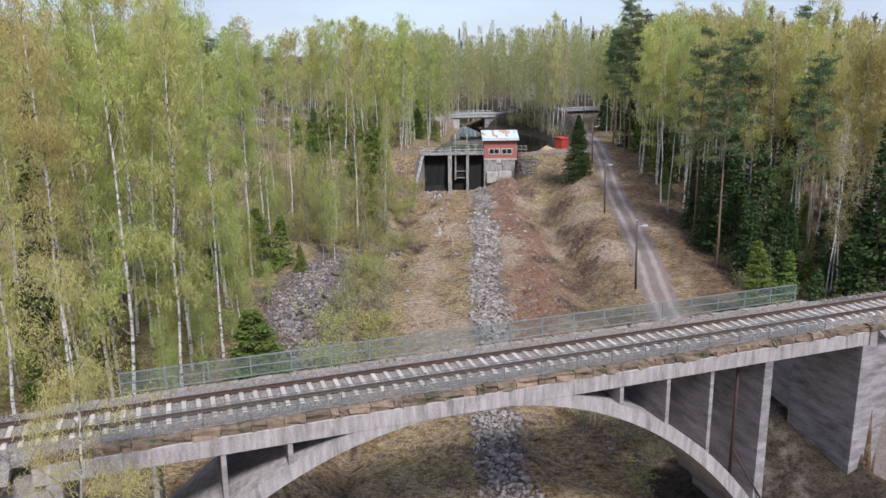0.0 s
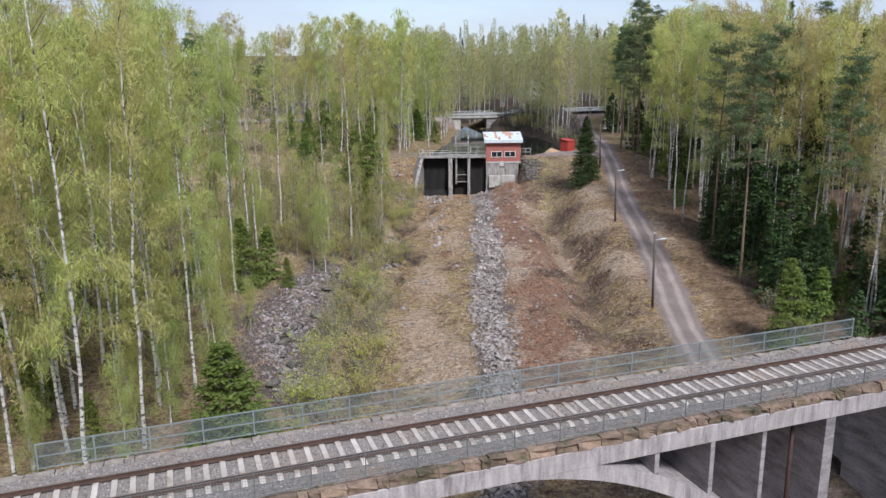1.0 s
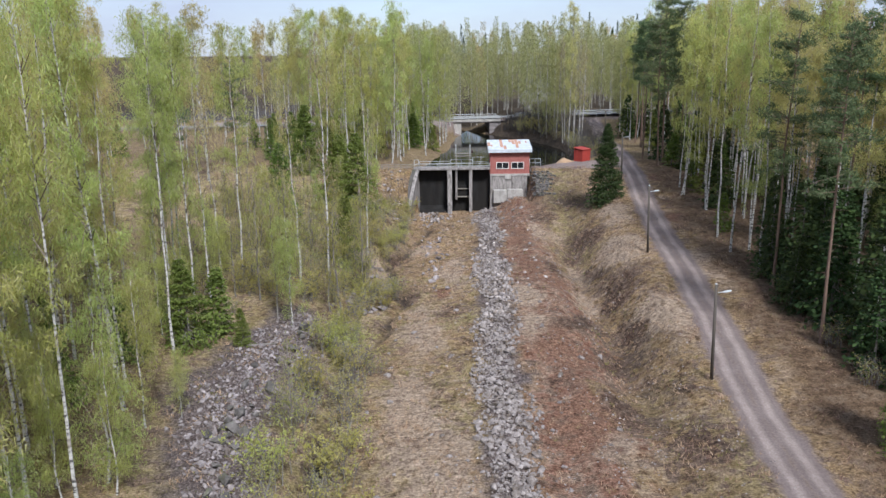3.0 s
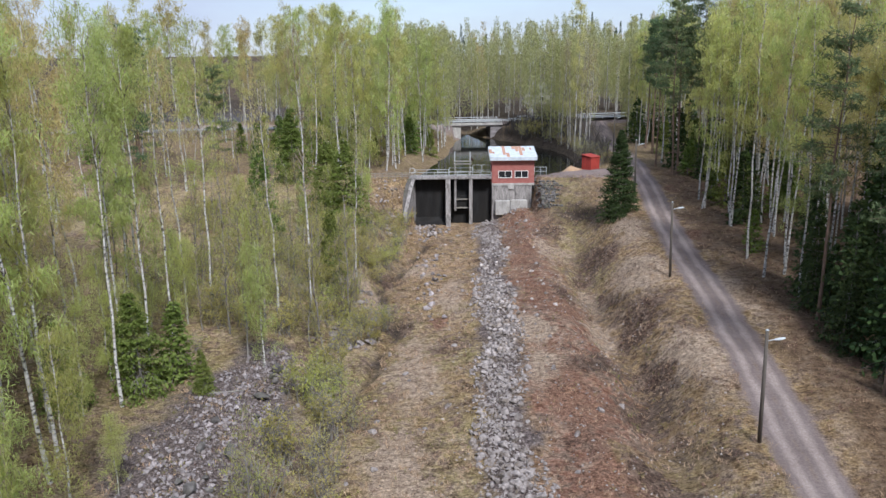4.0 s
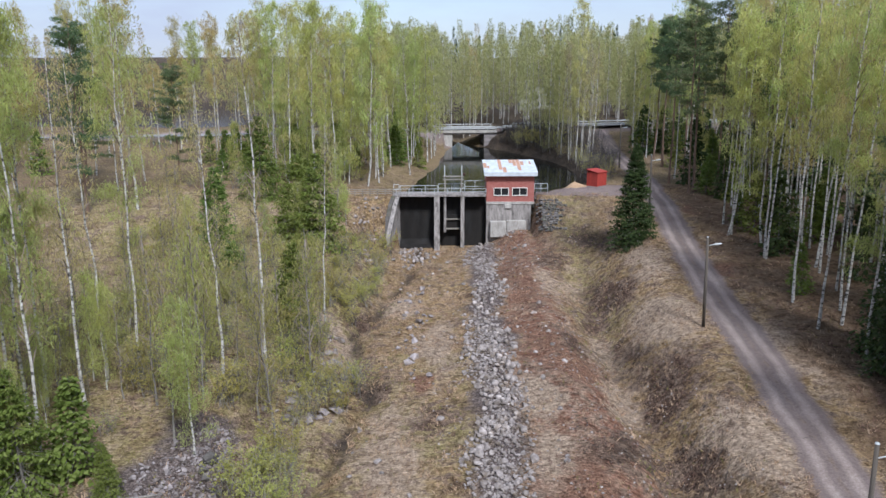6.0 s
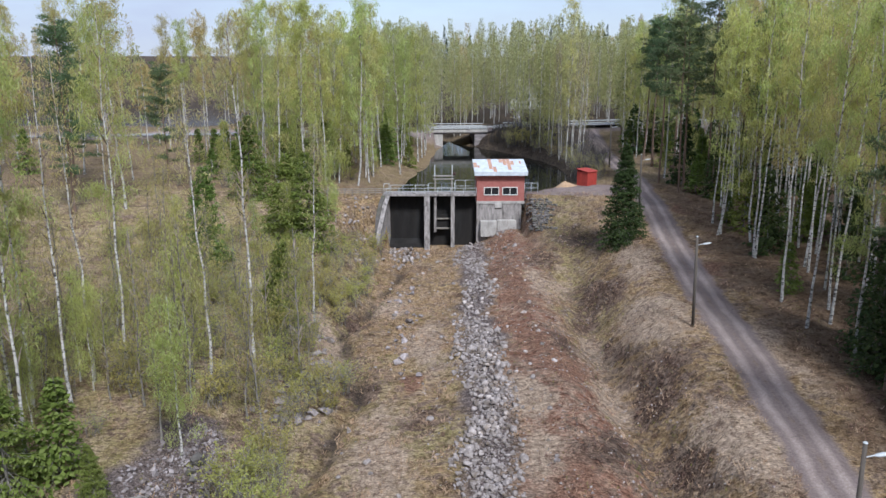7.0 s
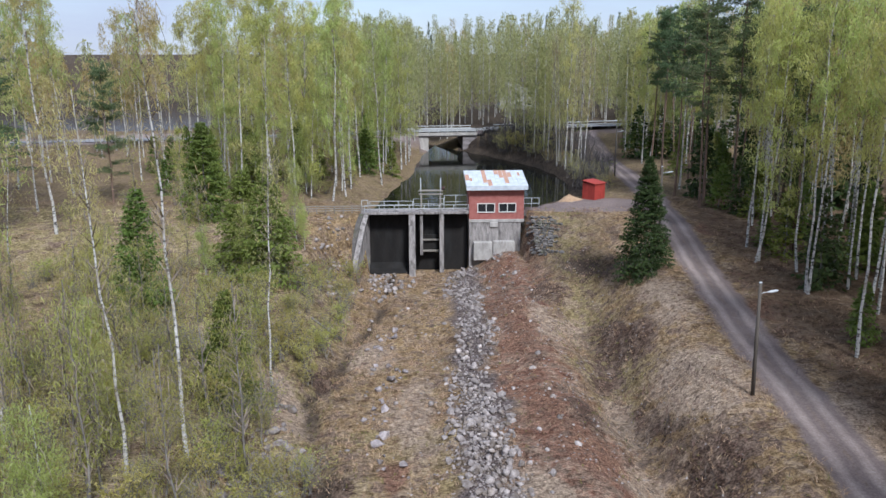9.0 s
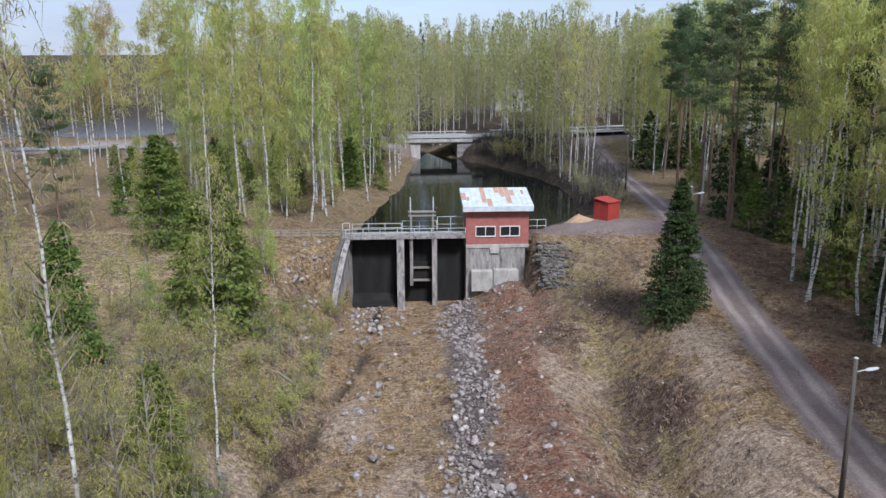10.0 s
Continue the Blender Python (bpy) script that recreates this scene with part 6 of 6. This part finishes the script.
scatter((("spruce_small", 2), ("spruce_under", 1.5), ("twiggy", 2), ("young", 0.6)), 36, 30, 44, 60, 172, lambda x, y: x > float(x_road(y)) + 6.5 and off_track(x, y, 8), 2.0, 0.4, 0.95)
scatter((("spruce_under", 2), ("spruce_high", 1)), 14, 36, 52, 62, 165, right(10.5), 2.0, 0.8, 1.3)
scatter((("spruce_under", 1), ("spruce_small", 0.5), ("twiggy", 0.5)), 58, 30, 50, 56, 168, right(7.5), 1.3, 0.45, 0.95)
scatter((("willow", 3), ("twiggy", 3), ("grey", 3)), 30, -20, -6, 96, 132, lambda x, y: not (x > -9.5 and 104 < y < 116) and not (-19 < x < -9 and y > 116), 1.3, 0.7, 1.2)
scatter((("young", 2), ("willow", 3), ("spruce_small", 0.6)), 36, -42, -17, 44, 80, lambda x, y: off_track(x, y, 6) and not bare_soil(x, y), 1.4, 0.5, 1.0)
scatter((("young", 4), ("willow", 2), ("spruce_small", 0.5)), 9, -27, -19.5, 62, 92, lambda x, y: not bare_soil(x, y), 1.6, 0.45, 0.9)
scatter((("grey", 5), ("twiggy", 3), ("young", 1), ("bare", 1)), 34, -26, -8, 95, 113, lambda x, y: x < float(brook_x(y)) - 2.5, 1.4, 0.7, 1.15)
for x, y, s in ((-17.9, 106.2, 0.75), (-16.6, 104.5, 0.6), (-17.2, 72.0, 0.5)):
    place("young", x, y, s)
scatter((("willow", 3), ("twiggy", 2)), 18, -11, -6.2, 56, 92, lambda x, y: x > float(scree_x(y)) + float(scree_half(y)) + 0.4 and abs(x - float(brook_x(y))) > 0.9, 1.2, 0.85, 1.4)
scatter((("twiggy", 4),), 4, 10, 17, 40, 50, lambda x, y: True, 1.5, 0.8, 1.2)
scatter((("twiggy", 3), ("willow", 2), ("young", 1), ("spruce_small", 1.2), ("grey", 2)), 76, -34, 0, 153, 218, lambda x, y: not_water(x, y) and off_road(x, y), 1.6, 0.6, 1.1)


# ---- far woods, too far off to tell the trees apart ----
def far_woods():
    rng = np.random.default_rng(5)
    quads, leaf, dark, n = [], [], [], 0
    spots = []
    tries = 0
    while len(spots) < 640 and tries < 40000:
        tries += 1
        if len(spots) < 130:
            x, y, gap = rng.uniform(-75, 95), rng.uniform(203, 224), 2.4
            if x < -26 and rng.uniform() < 0.65:
                continue
            if 14 < x < 33:
                gap = 1.8
        elif len(spots) < 330:
            x, y, gap = rng.uniform(-80, 115), rng.uniform(238, 300), 2.5
        else:
            x, y, gap = rng.uniform(-260, 330), rng.uniform(250, 520), 5.0
        if not off_lake(x, y) or not off_road(x, y) or not not_water(x, y) or (24 < x < 44 and 285 < y < 316):
            continue
        if abs(x - 34 * (y - 55) / 246) < 4.5 and y < 316 and rng.uniform() < 0.62:
            continue
        if math.hypot((x + 56) / 11, (y - 262) / 55) < 1:  # clearing towards the lake
            continue
        if any((x - a) ** 2 + (y - b) ** 2 < gap * gap for a, b, _ in spots[-300:]):
            continue
        spots.append((x, y, y > 330 and rng.uniform() < 0.35))
    for k in range(-1, 40):
        spots.append((rng.uniform(-150, -75), rng.uniform(110, 215), False))
        spots.append((rng.uniform(75, 150), rng.uniform(60, 230), rng.uniform() < 0.3))
    for k in range(70):
        xx, yy = rng.uniform(-130, -40), rng.uniform(150, 300)
        if off_lake(xx, yy) and off_road(xx, yy) and math.hypot((xx + 56) / 11, (yy - 262) / 55) > 1:
            spots.append((xx, yy, rng.uniform() < 0.1))
    for k in range(60):
        spots.append((rng.uniform(-72, -45), rng.uniform(40, 130), False))
        xx, yy = rng.uniform(44, 74), rng.uniform(52, 165)
        if off_track(xx, yy, 9):
            spots.append((xx, yy, rng.uniform() < 0.35))
    for x, y, conifer in spots:
        z = float(land(x, y))
        h = rng.uniform(19, 26) * (0.75 if x < -24 else 1.0)
        lean = rng.normal(0, 0.4, 2)
        a = np.array([[x, y, z - 0.2]])
        b = np.array([[x + lean[0], y + lean[1], z + h]])
        quads.append((rods(a, b, 0.14, 0.03, 4), conifer))
        m = 820 if y < 300 and -45 < x < 75 else 250
        if conifer:
            t = rng.uniform(0.15, 1, m)
            r = 2.5 * (1 - t) ** 0.8 + 0.1
        else:
            lo = 0.42 if x < -22 and y < 240 else 0.18
            t = lo + (1 - lo) * rng.uniform(0, 1, m) ** 0.85
            r = 2.3 * (0.4 + 0.6 * np.sin(np.clip((t - lo) / (1 - lo) * 0.8 + 0.18, 0, 1) * math.pi))
        an = rng.uniform(0, 6.28, m)
        rr = r * np.sqrt(rng.uniform(0.1, 1, m))
        # lumps
        pts = np.stack([x + lean[0] * t + rr * np.cos(an), y + lean[1] * t + rr * np.sin(an), z + h * t + rng.normal(0, 0.3, m)], 1)
        (dark if conifer else leaf).append(leaves_at(pts, 0.85 if y < 300 and -45 < x < 75 else 1.4, rng, 1.2, 0.085))
    w = thing("far_woods", "distant birch and spruce wood behind the road", "woods", kind="stuff")
    put("birch_trunks", soup("far_birch_trunks", np.concatenate([q for q, c in quads if not c]), 4, BIRCH), w)
    put("spruce_trunks", soup("far_spruce_trunks", np.concatenate([q for q, c in quads if c]), 4, BARK_GREY), w)
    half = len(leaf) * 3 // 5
    put("birch_foliage", soup("far_birch_foliage", np.concatenate(leaf[:half]), 3, LEAF_FAR_HAZE), w)
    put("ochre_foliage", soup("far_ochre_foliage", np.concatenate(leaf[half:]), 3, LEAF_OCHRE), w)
    put("spruce_foliage", soup("far_spruce_foliage", np.concatenate(dark), 3, NEEDLE_SPRUCE), w)


far_woods()


# ---- boulders and rubble ----
def hull_stone(seed, n, low):
    rng = np.random.default_rng(seed)
    bm = bmesh.new()
    for _ in range(n):
        d = rng.normal(0, 1, 3)
        d /= np.linalg.norm(d)
        bm.verts.new(Vector(d * np.array([0.62, 0.48, 0.40]) * rng.uniform(low, 1.1)))
    r = bmesh.ops.convex_hull(bm, input=bm.verts[:])
    junk = [g for g in r["geom_interior"] if isinstance(g, bmesh.types.BMVert)]
    bmesh.ops.delete(bm, geom=junk, context="VERTS")
    bmesh.ops.triangulate(bm, faces=bm.faces[:])
    return flat(bm)


STONES = [hull_stone(200 + i, 17, 0.86) for i in range(8)]
SHARDS = [hull_stone(230 + i, 11, 0.72) for i in range(8)]


def rubble(name, label, spots, mat, near, shapes):
    """Stones on the ground: those of the near stretch one by one, the rest in one mesh."""
    e = thing(name, label, "stones")
    meshes = [mesh_of("stone", v, f, mat, shapes is STONES) for v, f in shapes]
    rest_v, rest_n, k = [], 0, 0
    for x, y, s, dz in spots:
        z = float(land(x, y)) + s * 0.18 + dz
        i = int(RNG.integers(0, len(shapes)))
        m = Matrix.Translation((x, y, z)) @ Euler((RNG.normal(0, 0.35), RNG.normal(0, 0.35), RNG.uniform(0, 6.28))).to_matrix().to_4x4() @ Matrix.Diagonal((s, s * RNG.uniform(0.8, 1.1), s * RNG.uniform(0.75, 1.1), 1))
        if near(x, y) and k < 300:
            put("stone", meshes[i], e, m=m)
            k += 1
        else:
            v, f = shapes[i]
            a = np.c_[fix(v), np.ones(len(v))] @ np.array(m.transposed())
            rest_v.append(a[:, :3][np.array(f)].reshape(-1, 3))
    if rest_v:
        o = put("small_rubble", soup("small_rubble", np.concatenate(rest_v), 3, mat), e)
        o["kind"] = "stuff"
    return e


def spread(n, x_of, y0, y1, half, smin, smax, power=1.6, gap=0.55):
    out, cells = [], {}
    for _ in range(n * 4):
        if len(out) >= n:
            break
        y = RNG.uniform(y0, y1)
        hw = half(y)
        x = x_of(y) + np.clip(RNG.normal(0, 0.5), -1.15, 1.15) * hw
        s = smin + (smax - smin) * RNG.uniform() ** power
        c = (int(x / 0.7), int(y / 0.7))
        if any((x - a) ** 2 + (y - b) ** 2 < (gap * (s + q) * 0.5) ** 2 for i in (-1, 0, 1) for j in (-1, 0, 1) for a, b, q in cells.get((c[0] + i, c[1] + j), ())):
            continue
        cells.setdefault(c, []).append((x, y, s))
        out.append((x, y, s, 0.0))
    return out


strip = spread(5200, lambda y: float(rocks_x(y)) + 0.5 * math.sin(y * 0.21) + 0.3 * math.sin(y * 0.53), 37, 146, lambda y: 1.62 + 0.28 * math.sin(y * 0.37) - 0.3 * (y > 118), 0.12, 0.68, 2.0, 0.6)
strip = [q for q in strip if q[1] < 112 or RNG.uniform() < 0.55]
rubble("boulder_strip", "long strip of pale grey boulders along the dry river bed", strip, STONE, lambda x, y: 92 < y < 122 and RNG.uniform() < 0.8, STONES)
patch = spread(2500, lambda y: float(scree_x(y)) + 0.7, 57, 93, lambda y: float(scree_half(y)) * 0.9, 0.10, 0.52, 3.0, 0.5)
rubble("rubble_slope", "spread of dark grey blasted quarry rubble", patch, DARK_STONE, lambda x, y: 74 < y < 92 and x > -18, SHARDS)
big = [(x, y, s, 0.1) for x, y, s, _ in spread(30, lambda y: float(scree_x(y)) + 0.55 * float(scree_half(y)), 60, 91, lambda y: 1.9, 0.6, 1.25)]
rubble("rubble_boulders", "large dark angular boulders lying on the quarry rubble", big, WALL_STONE, lambda x, y: True, SHARDS)
loose = [(x, y, s, -0.08) for x, y, s, _ in spread(420, lambda y: RNG.uniform(-5, 13), 45, 146, lambda y: 1.5, 0.16, 0.6, 3.0)]
dark = [(x, y, s, 0) for x, y, s, _ in spread(60, lambda y: -0.8 + 0.7 * math.sin(y * 0.5), 103, 128, lambda y: 1.0, 0.15, 1.0, 2.4)]
dark += [(x, y, s, 0) for x, y, s, _ in spread(26, lambda y: -6.6, 96, 109, lambda y: 1.3, 0.2, 1.1, 2.0)]
rubble("brook_stones", "dark wet stones along the old brook", dark, DARK_STONE, lambda x, y: True, SHARDS)
loose += [(x, y, s, 0) for x, y, s, _ in spread(80, lambda y: -7.0, 133, 147, lambda y: 2.0, 0.2, 0.7)]
loose += [(x, y, s, 0) for x, y, s, _ in spread(60, lambda y: -1.2, 138, 147, lambda y: 2.4, 0.3, 0.8)]
loose += [(x, y, s, 0) for x, y, s, _ in spread(70, lambda y: 8.5, 136, 147, lambda y: 4.0, 0.2, 0.6)]
loose += [(x, y, s, 0) for x, y, s, _ in spread(60, lambda y: -8.5, 96, 112, lambda y: 2.0, 0.3, 0.9)]
rubble("scattered_stones", "loose grey stones scattered over the dry grass", loose, STONE, lambda x, y: y > 100, STONES)


# ---- stacked stone facing beside the pump house ----
def stone_facing():
    e = thing("stone_facing", "stacked dark stone facing on the bank beside the pump house", "stone wall")
    meshes = [mesh_of("facing_stone", v, f, WALL_STONE) for v, f in STONES[:6]]
    for row in range(16):
        t = row / 16
        z = 5.0 + 3.0 * t
        x = 14.1 + 0.3 * RNG.uniform()
        while x < 17.6 - 1.2 * (1 - t) + 0.5 * RNG.normal():
            w = RNG.uniform(0.35, 0.85)
            yy = np.linspace(136, 149.6, 110)
            y = float(np.interp(z, np.maximum.accumulate(land(np.full(110, x + w / 2), yy)), yy))
            put("facing_stone", meshes[int(RNG.integers(0, 6))], e, m=Matrix.Translation((x + w / 2, y - 0.06 + 0.06 * RNG.normal(), z + 0.03 * RNG.normal())) @ Euler((RNG.normal(0, 0.12), RNG.normal(0, 0.08), RNG.normal(0, 0.2))).to_matrix().to_4x4() @ Matrix.Diagonal((w * 0.95, 0.9, 0.5, 1)))
            x += w * 0.82


stone_facing()


# ---- dry grass ----
def grass(name, label, n, ok, mat, h0, h1, blades, wide, seed, x0, x1, y0, y1, lean=0.5):
    rng = np.random.default_rng(seed)
    x, y = rng.uniform(x0, x1, n), rng.uniform(y0, y1, n)
    k = ok(x, y) > rng.uniform(0, 1, n)
    x, y = x[k], y[k]
    z = land(x, y)
    m = len(x)
    c = np.repeat(np.stack([x, y, z - 0.03], 1), blades, 0)
    q = m * blades
    c[:, :2] += rng.normal(0, 0.10, (q, 2))
    h = rng.uniform(h0, h1, q) * np.repeat(rng.uniform(0.6, 1.25, m), blades)
    a = rng.uniform(0, 6.28, q)
    tip = c + np.stack([np.cos(a) * h * lean * rng.uniform(0.3, 1.5, q), np.sin(a) * h * lean * rng.uniform(0.3, 1.5, q), h], 1)
    s = np.stack([-np.sin(a), np.cos(a), 0 * a], 1) * (wide * rng.uniform(0.6, 1.3, q))[:, None]
    tri = np.stack([c - s, c + s, tip], 1).reshape(-1, 3)
    return tagged(new(name, soup(name, tri, 3, mat)), label, "grass", kind="stuff")


def clumpy(x, y, s=0.5, seed=0.0):
    return np.clip(0.5 + 1.1 * wob(x, y, s, seed) + 0.5 * wob(x, y, s * 2.7, seed + 1), 0, 1)


def free(x, y):
    """Where grass may stand: not on the road, in the sluices, or under the house."""
    ok = (np.abs(x - x_road(y)) > 1.7) & ~((y > 147.0) & (x > -4.4) & (x < 14.6)) & (y < 151.5)
    return ok & (np.abs(x - rocks_x(y)) > 1.7)


grass("dry_grass", "pale dry tufted grass of last year", 62000, lambda x, y: free(x, y) * clumpy(x, y, 0.5) * np.where((x > -4.5) & (x < 4.2), 1.0, np.where((x > 8) & (x < 13.5), 0.22, np.where(x > x_road(y), 0.28, np.where(x > 13.5, 0.6, 0.5)))), DRY_GRASS, 0.10, 0.30, 5, 0.026, 21, -44, 36, 46, 151, 1.5)
grass("green_grass", "short fresh spring grass among the dry tufts", 22000, lambda x, y: free(x, y) * clumpy(x, y, 0.3, 4.0) * np.where((x < -2.0) & (x > -24), 0.9, np.where((x > 13.5) & (x < 21) & (y > 122), 1.0, np.where((x > 13.5) & (x < 18.5), 0.7, np.where(x < 4.5, 0.5, 0.15)))), GREEN_GRASS, 0.08, 0.22, 5, 0.026, 22, -34, 34, 46, 151, 1.0)
grass("dead_stalks", "low brown dead stalks and heather on the bank", 24000, lambda x, y: free(x, y) * clumpy(x, y, 0.7, 9.0) ** 2 * np.where(x > 8, 1.0, 0.45), HEATHER, 0.10, 0.34, 5, 0.018, 23, -14, 36, 46, 150, 1.0)


# ---- dead sticks and pebbles on the bank ----
def sticks(n):
    rng = np.random.default_rng(41)
    spots = ((18.4, 120, 2.0, 4.0), (18.2, 99, 2.4, 3.2), (17.2, 89.5, 2.0, 3.0), (14, 107, 2.2, 3.0), (12.5, 91, 1.6, 2.0), (16.5, 112, 2.0, 5.0), (-5.5, 117, 2.0, 2.0), (-4.2, 101, 1.4, 3.0), (-5.5, 141, 3.0, 2.6), (31, 112, 2.0, 12.0), (9, 131, 2.0, 4.0), (-8, 122, 2.5, 4.0))
    k = rng.integers(0, len(spots), n)
    q = np.array(spots)[k]
    x, y = q[:, 0] + rng.normal(0, 0.9, n) * q[:, 2], q[:, 1] + rng.normal(0, 0.9, n) * q[:, 3]
    a, ln = rng.uniform(0, 6.283, n), rng.uniform(0.3, 1.3, n)
    x1, y1 = x + np.cos(a) * ln, y + np.sin(a) * ln
    p0 = np.stack([x, y, land(x, y) + rng.uniform(0.0, 0.08, n)], 1)
    p1 = np.stack([x1, y1, land(x1, y1) + rng.uniform(0.02, 0.22, n)], 1)
    half = n * 2 // 3
    e = thing("dead_sticks", "scattered dead brown sticks and twigs on the banks", "sticks", kind="stuff")
    put("brown_twigs", soup("brown_twigs", rods(p0[:half], p1[:half], 0.018, 0.008, 2), 4, BRUSH_BARK), e)
    put("bleached_twigs", soup("bleached_twigs", rods(p0[half:], p1[half:], 0.016, 0.007, 2), 4, TWIG), e)


sticks(1300)


def pebbles(n):
    rng = np.random.default_rng(43)
    y = rng.uniform(52, 146, n)
    x = np.where(rng.uniform(0, 1, n) < 0.6, rocks_x(y) + rng.uniform(-4.5, 7.5, n), rng.uniform(12, 20, n))
    k = clumpy(x, y, 0.6, 17.0) > rng.uniform(0, 1, n)
    x, y = x[k], y[k]
    me = stones_mesh("pebbles", np.stack([x, y, land(x, y) + 0.01], 1), rng.uniform(0.03, 0.12, len(x)), PEBBLE)
    tagged(new("pebbles", me), "small pale stones strewn over the bare soil", "pebbles", kind="stuff")


PEBBLE = leaf_mat("pale_pebble", (0.16, 0.13, 0.115), (0.30, 0.255, 0.235), (0.46, 0.41, 0.385), 0.0, 0.0)
pebbles(5200)


# ---- fallen logs ----
def log_of(x0, y0, x1, y1, r):
    a, b = Vector((x0, y0, float(land(x0, y0)) + r)), Vector((x1, y1, float(land(x1, y1)) + r))
    bm = tube(a, b, r, r * 0.55, 8)
    me = bpy.data.meshes.new("fallen_log")
    bm.to_mesh(me)
    bm.free()
    me.materials.append(BARK_GREY)
    tagged(new("fallen_log", me), "bleached grey fallen log lying on the ground", "log", "fallen logs")


log_of(-10.6, 110.5, -7.2, 111.8, 0.12)
log_of(-15.8, 84.2, -13.6, 85.2, 0.10)
log_of(-7.5, 126.5, -4.8, 126.0, 0.10)


# ---- far house behind the road ----
def far_house():
    z = float(land(33, 300)) - 0.2
    h = thing("far_house", "pale two-storey wooden house among the far trees", "house", m=Matrix.Translation((34, 301, z)))
    CREAM = rough_mat("cream_board_paint", (0.30, 0.29, 0.26), (0.44, 0.425, 0.39), 1, 0.8, 15, 0.2)
    DARK_ROOF = rough_mat("dark_roof_tile", (0.05, 0.045, 0.045), (0.11, 0.10, 0.10), 1, 0.8, 15, 0.3)
    part("wall", box(-5.5, 5.5, -4, 4, 0, 5.2), CREAM, h)
    part("gable", prism([(-5.5, 5.2), (5.5, 5.2), (0, 8.4)], -3.9, 3.9), CREAM, h)
    part("roof", prism([(-6.2, 4.9), (0, 8.5), (6.2, 4.9), (6.2, 5.2), (0, 8.85), (-6.2, 5.2)], -4.6, 4.6), DARK_ROOF, h)
    for x in (-3.4, 0, 3.4):
        for zz in (1.2, 3.6):
            w = part("window", box(x - 0.6, x + 0.6, -4.05, -3.98, zz, zz + 1.3), GLASS, h)
            part("window_frame", box(x - 0.75, x + 0.75, -4.03, -3.99, zz - 0.15, zz + 1.45), WHITE_PAINT, w)


far_house()
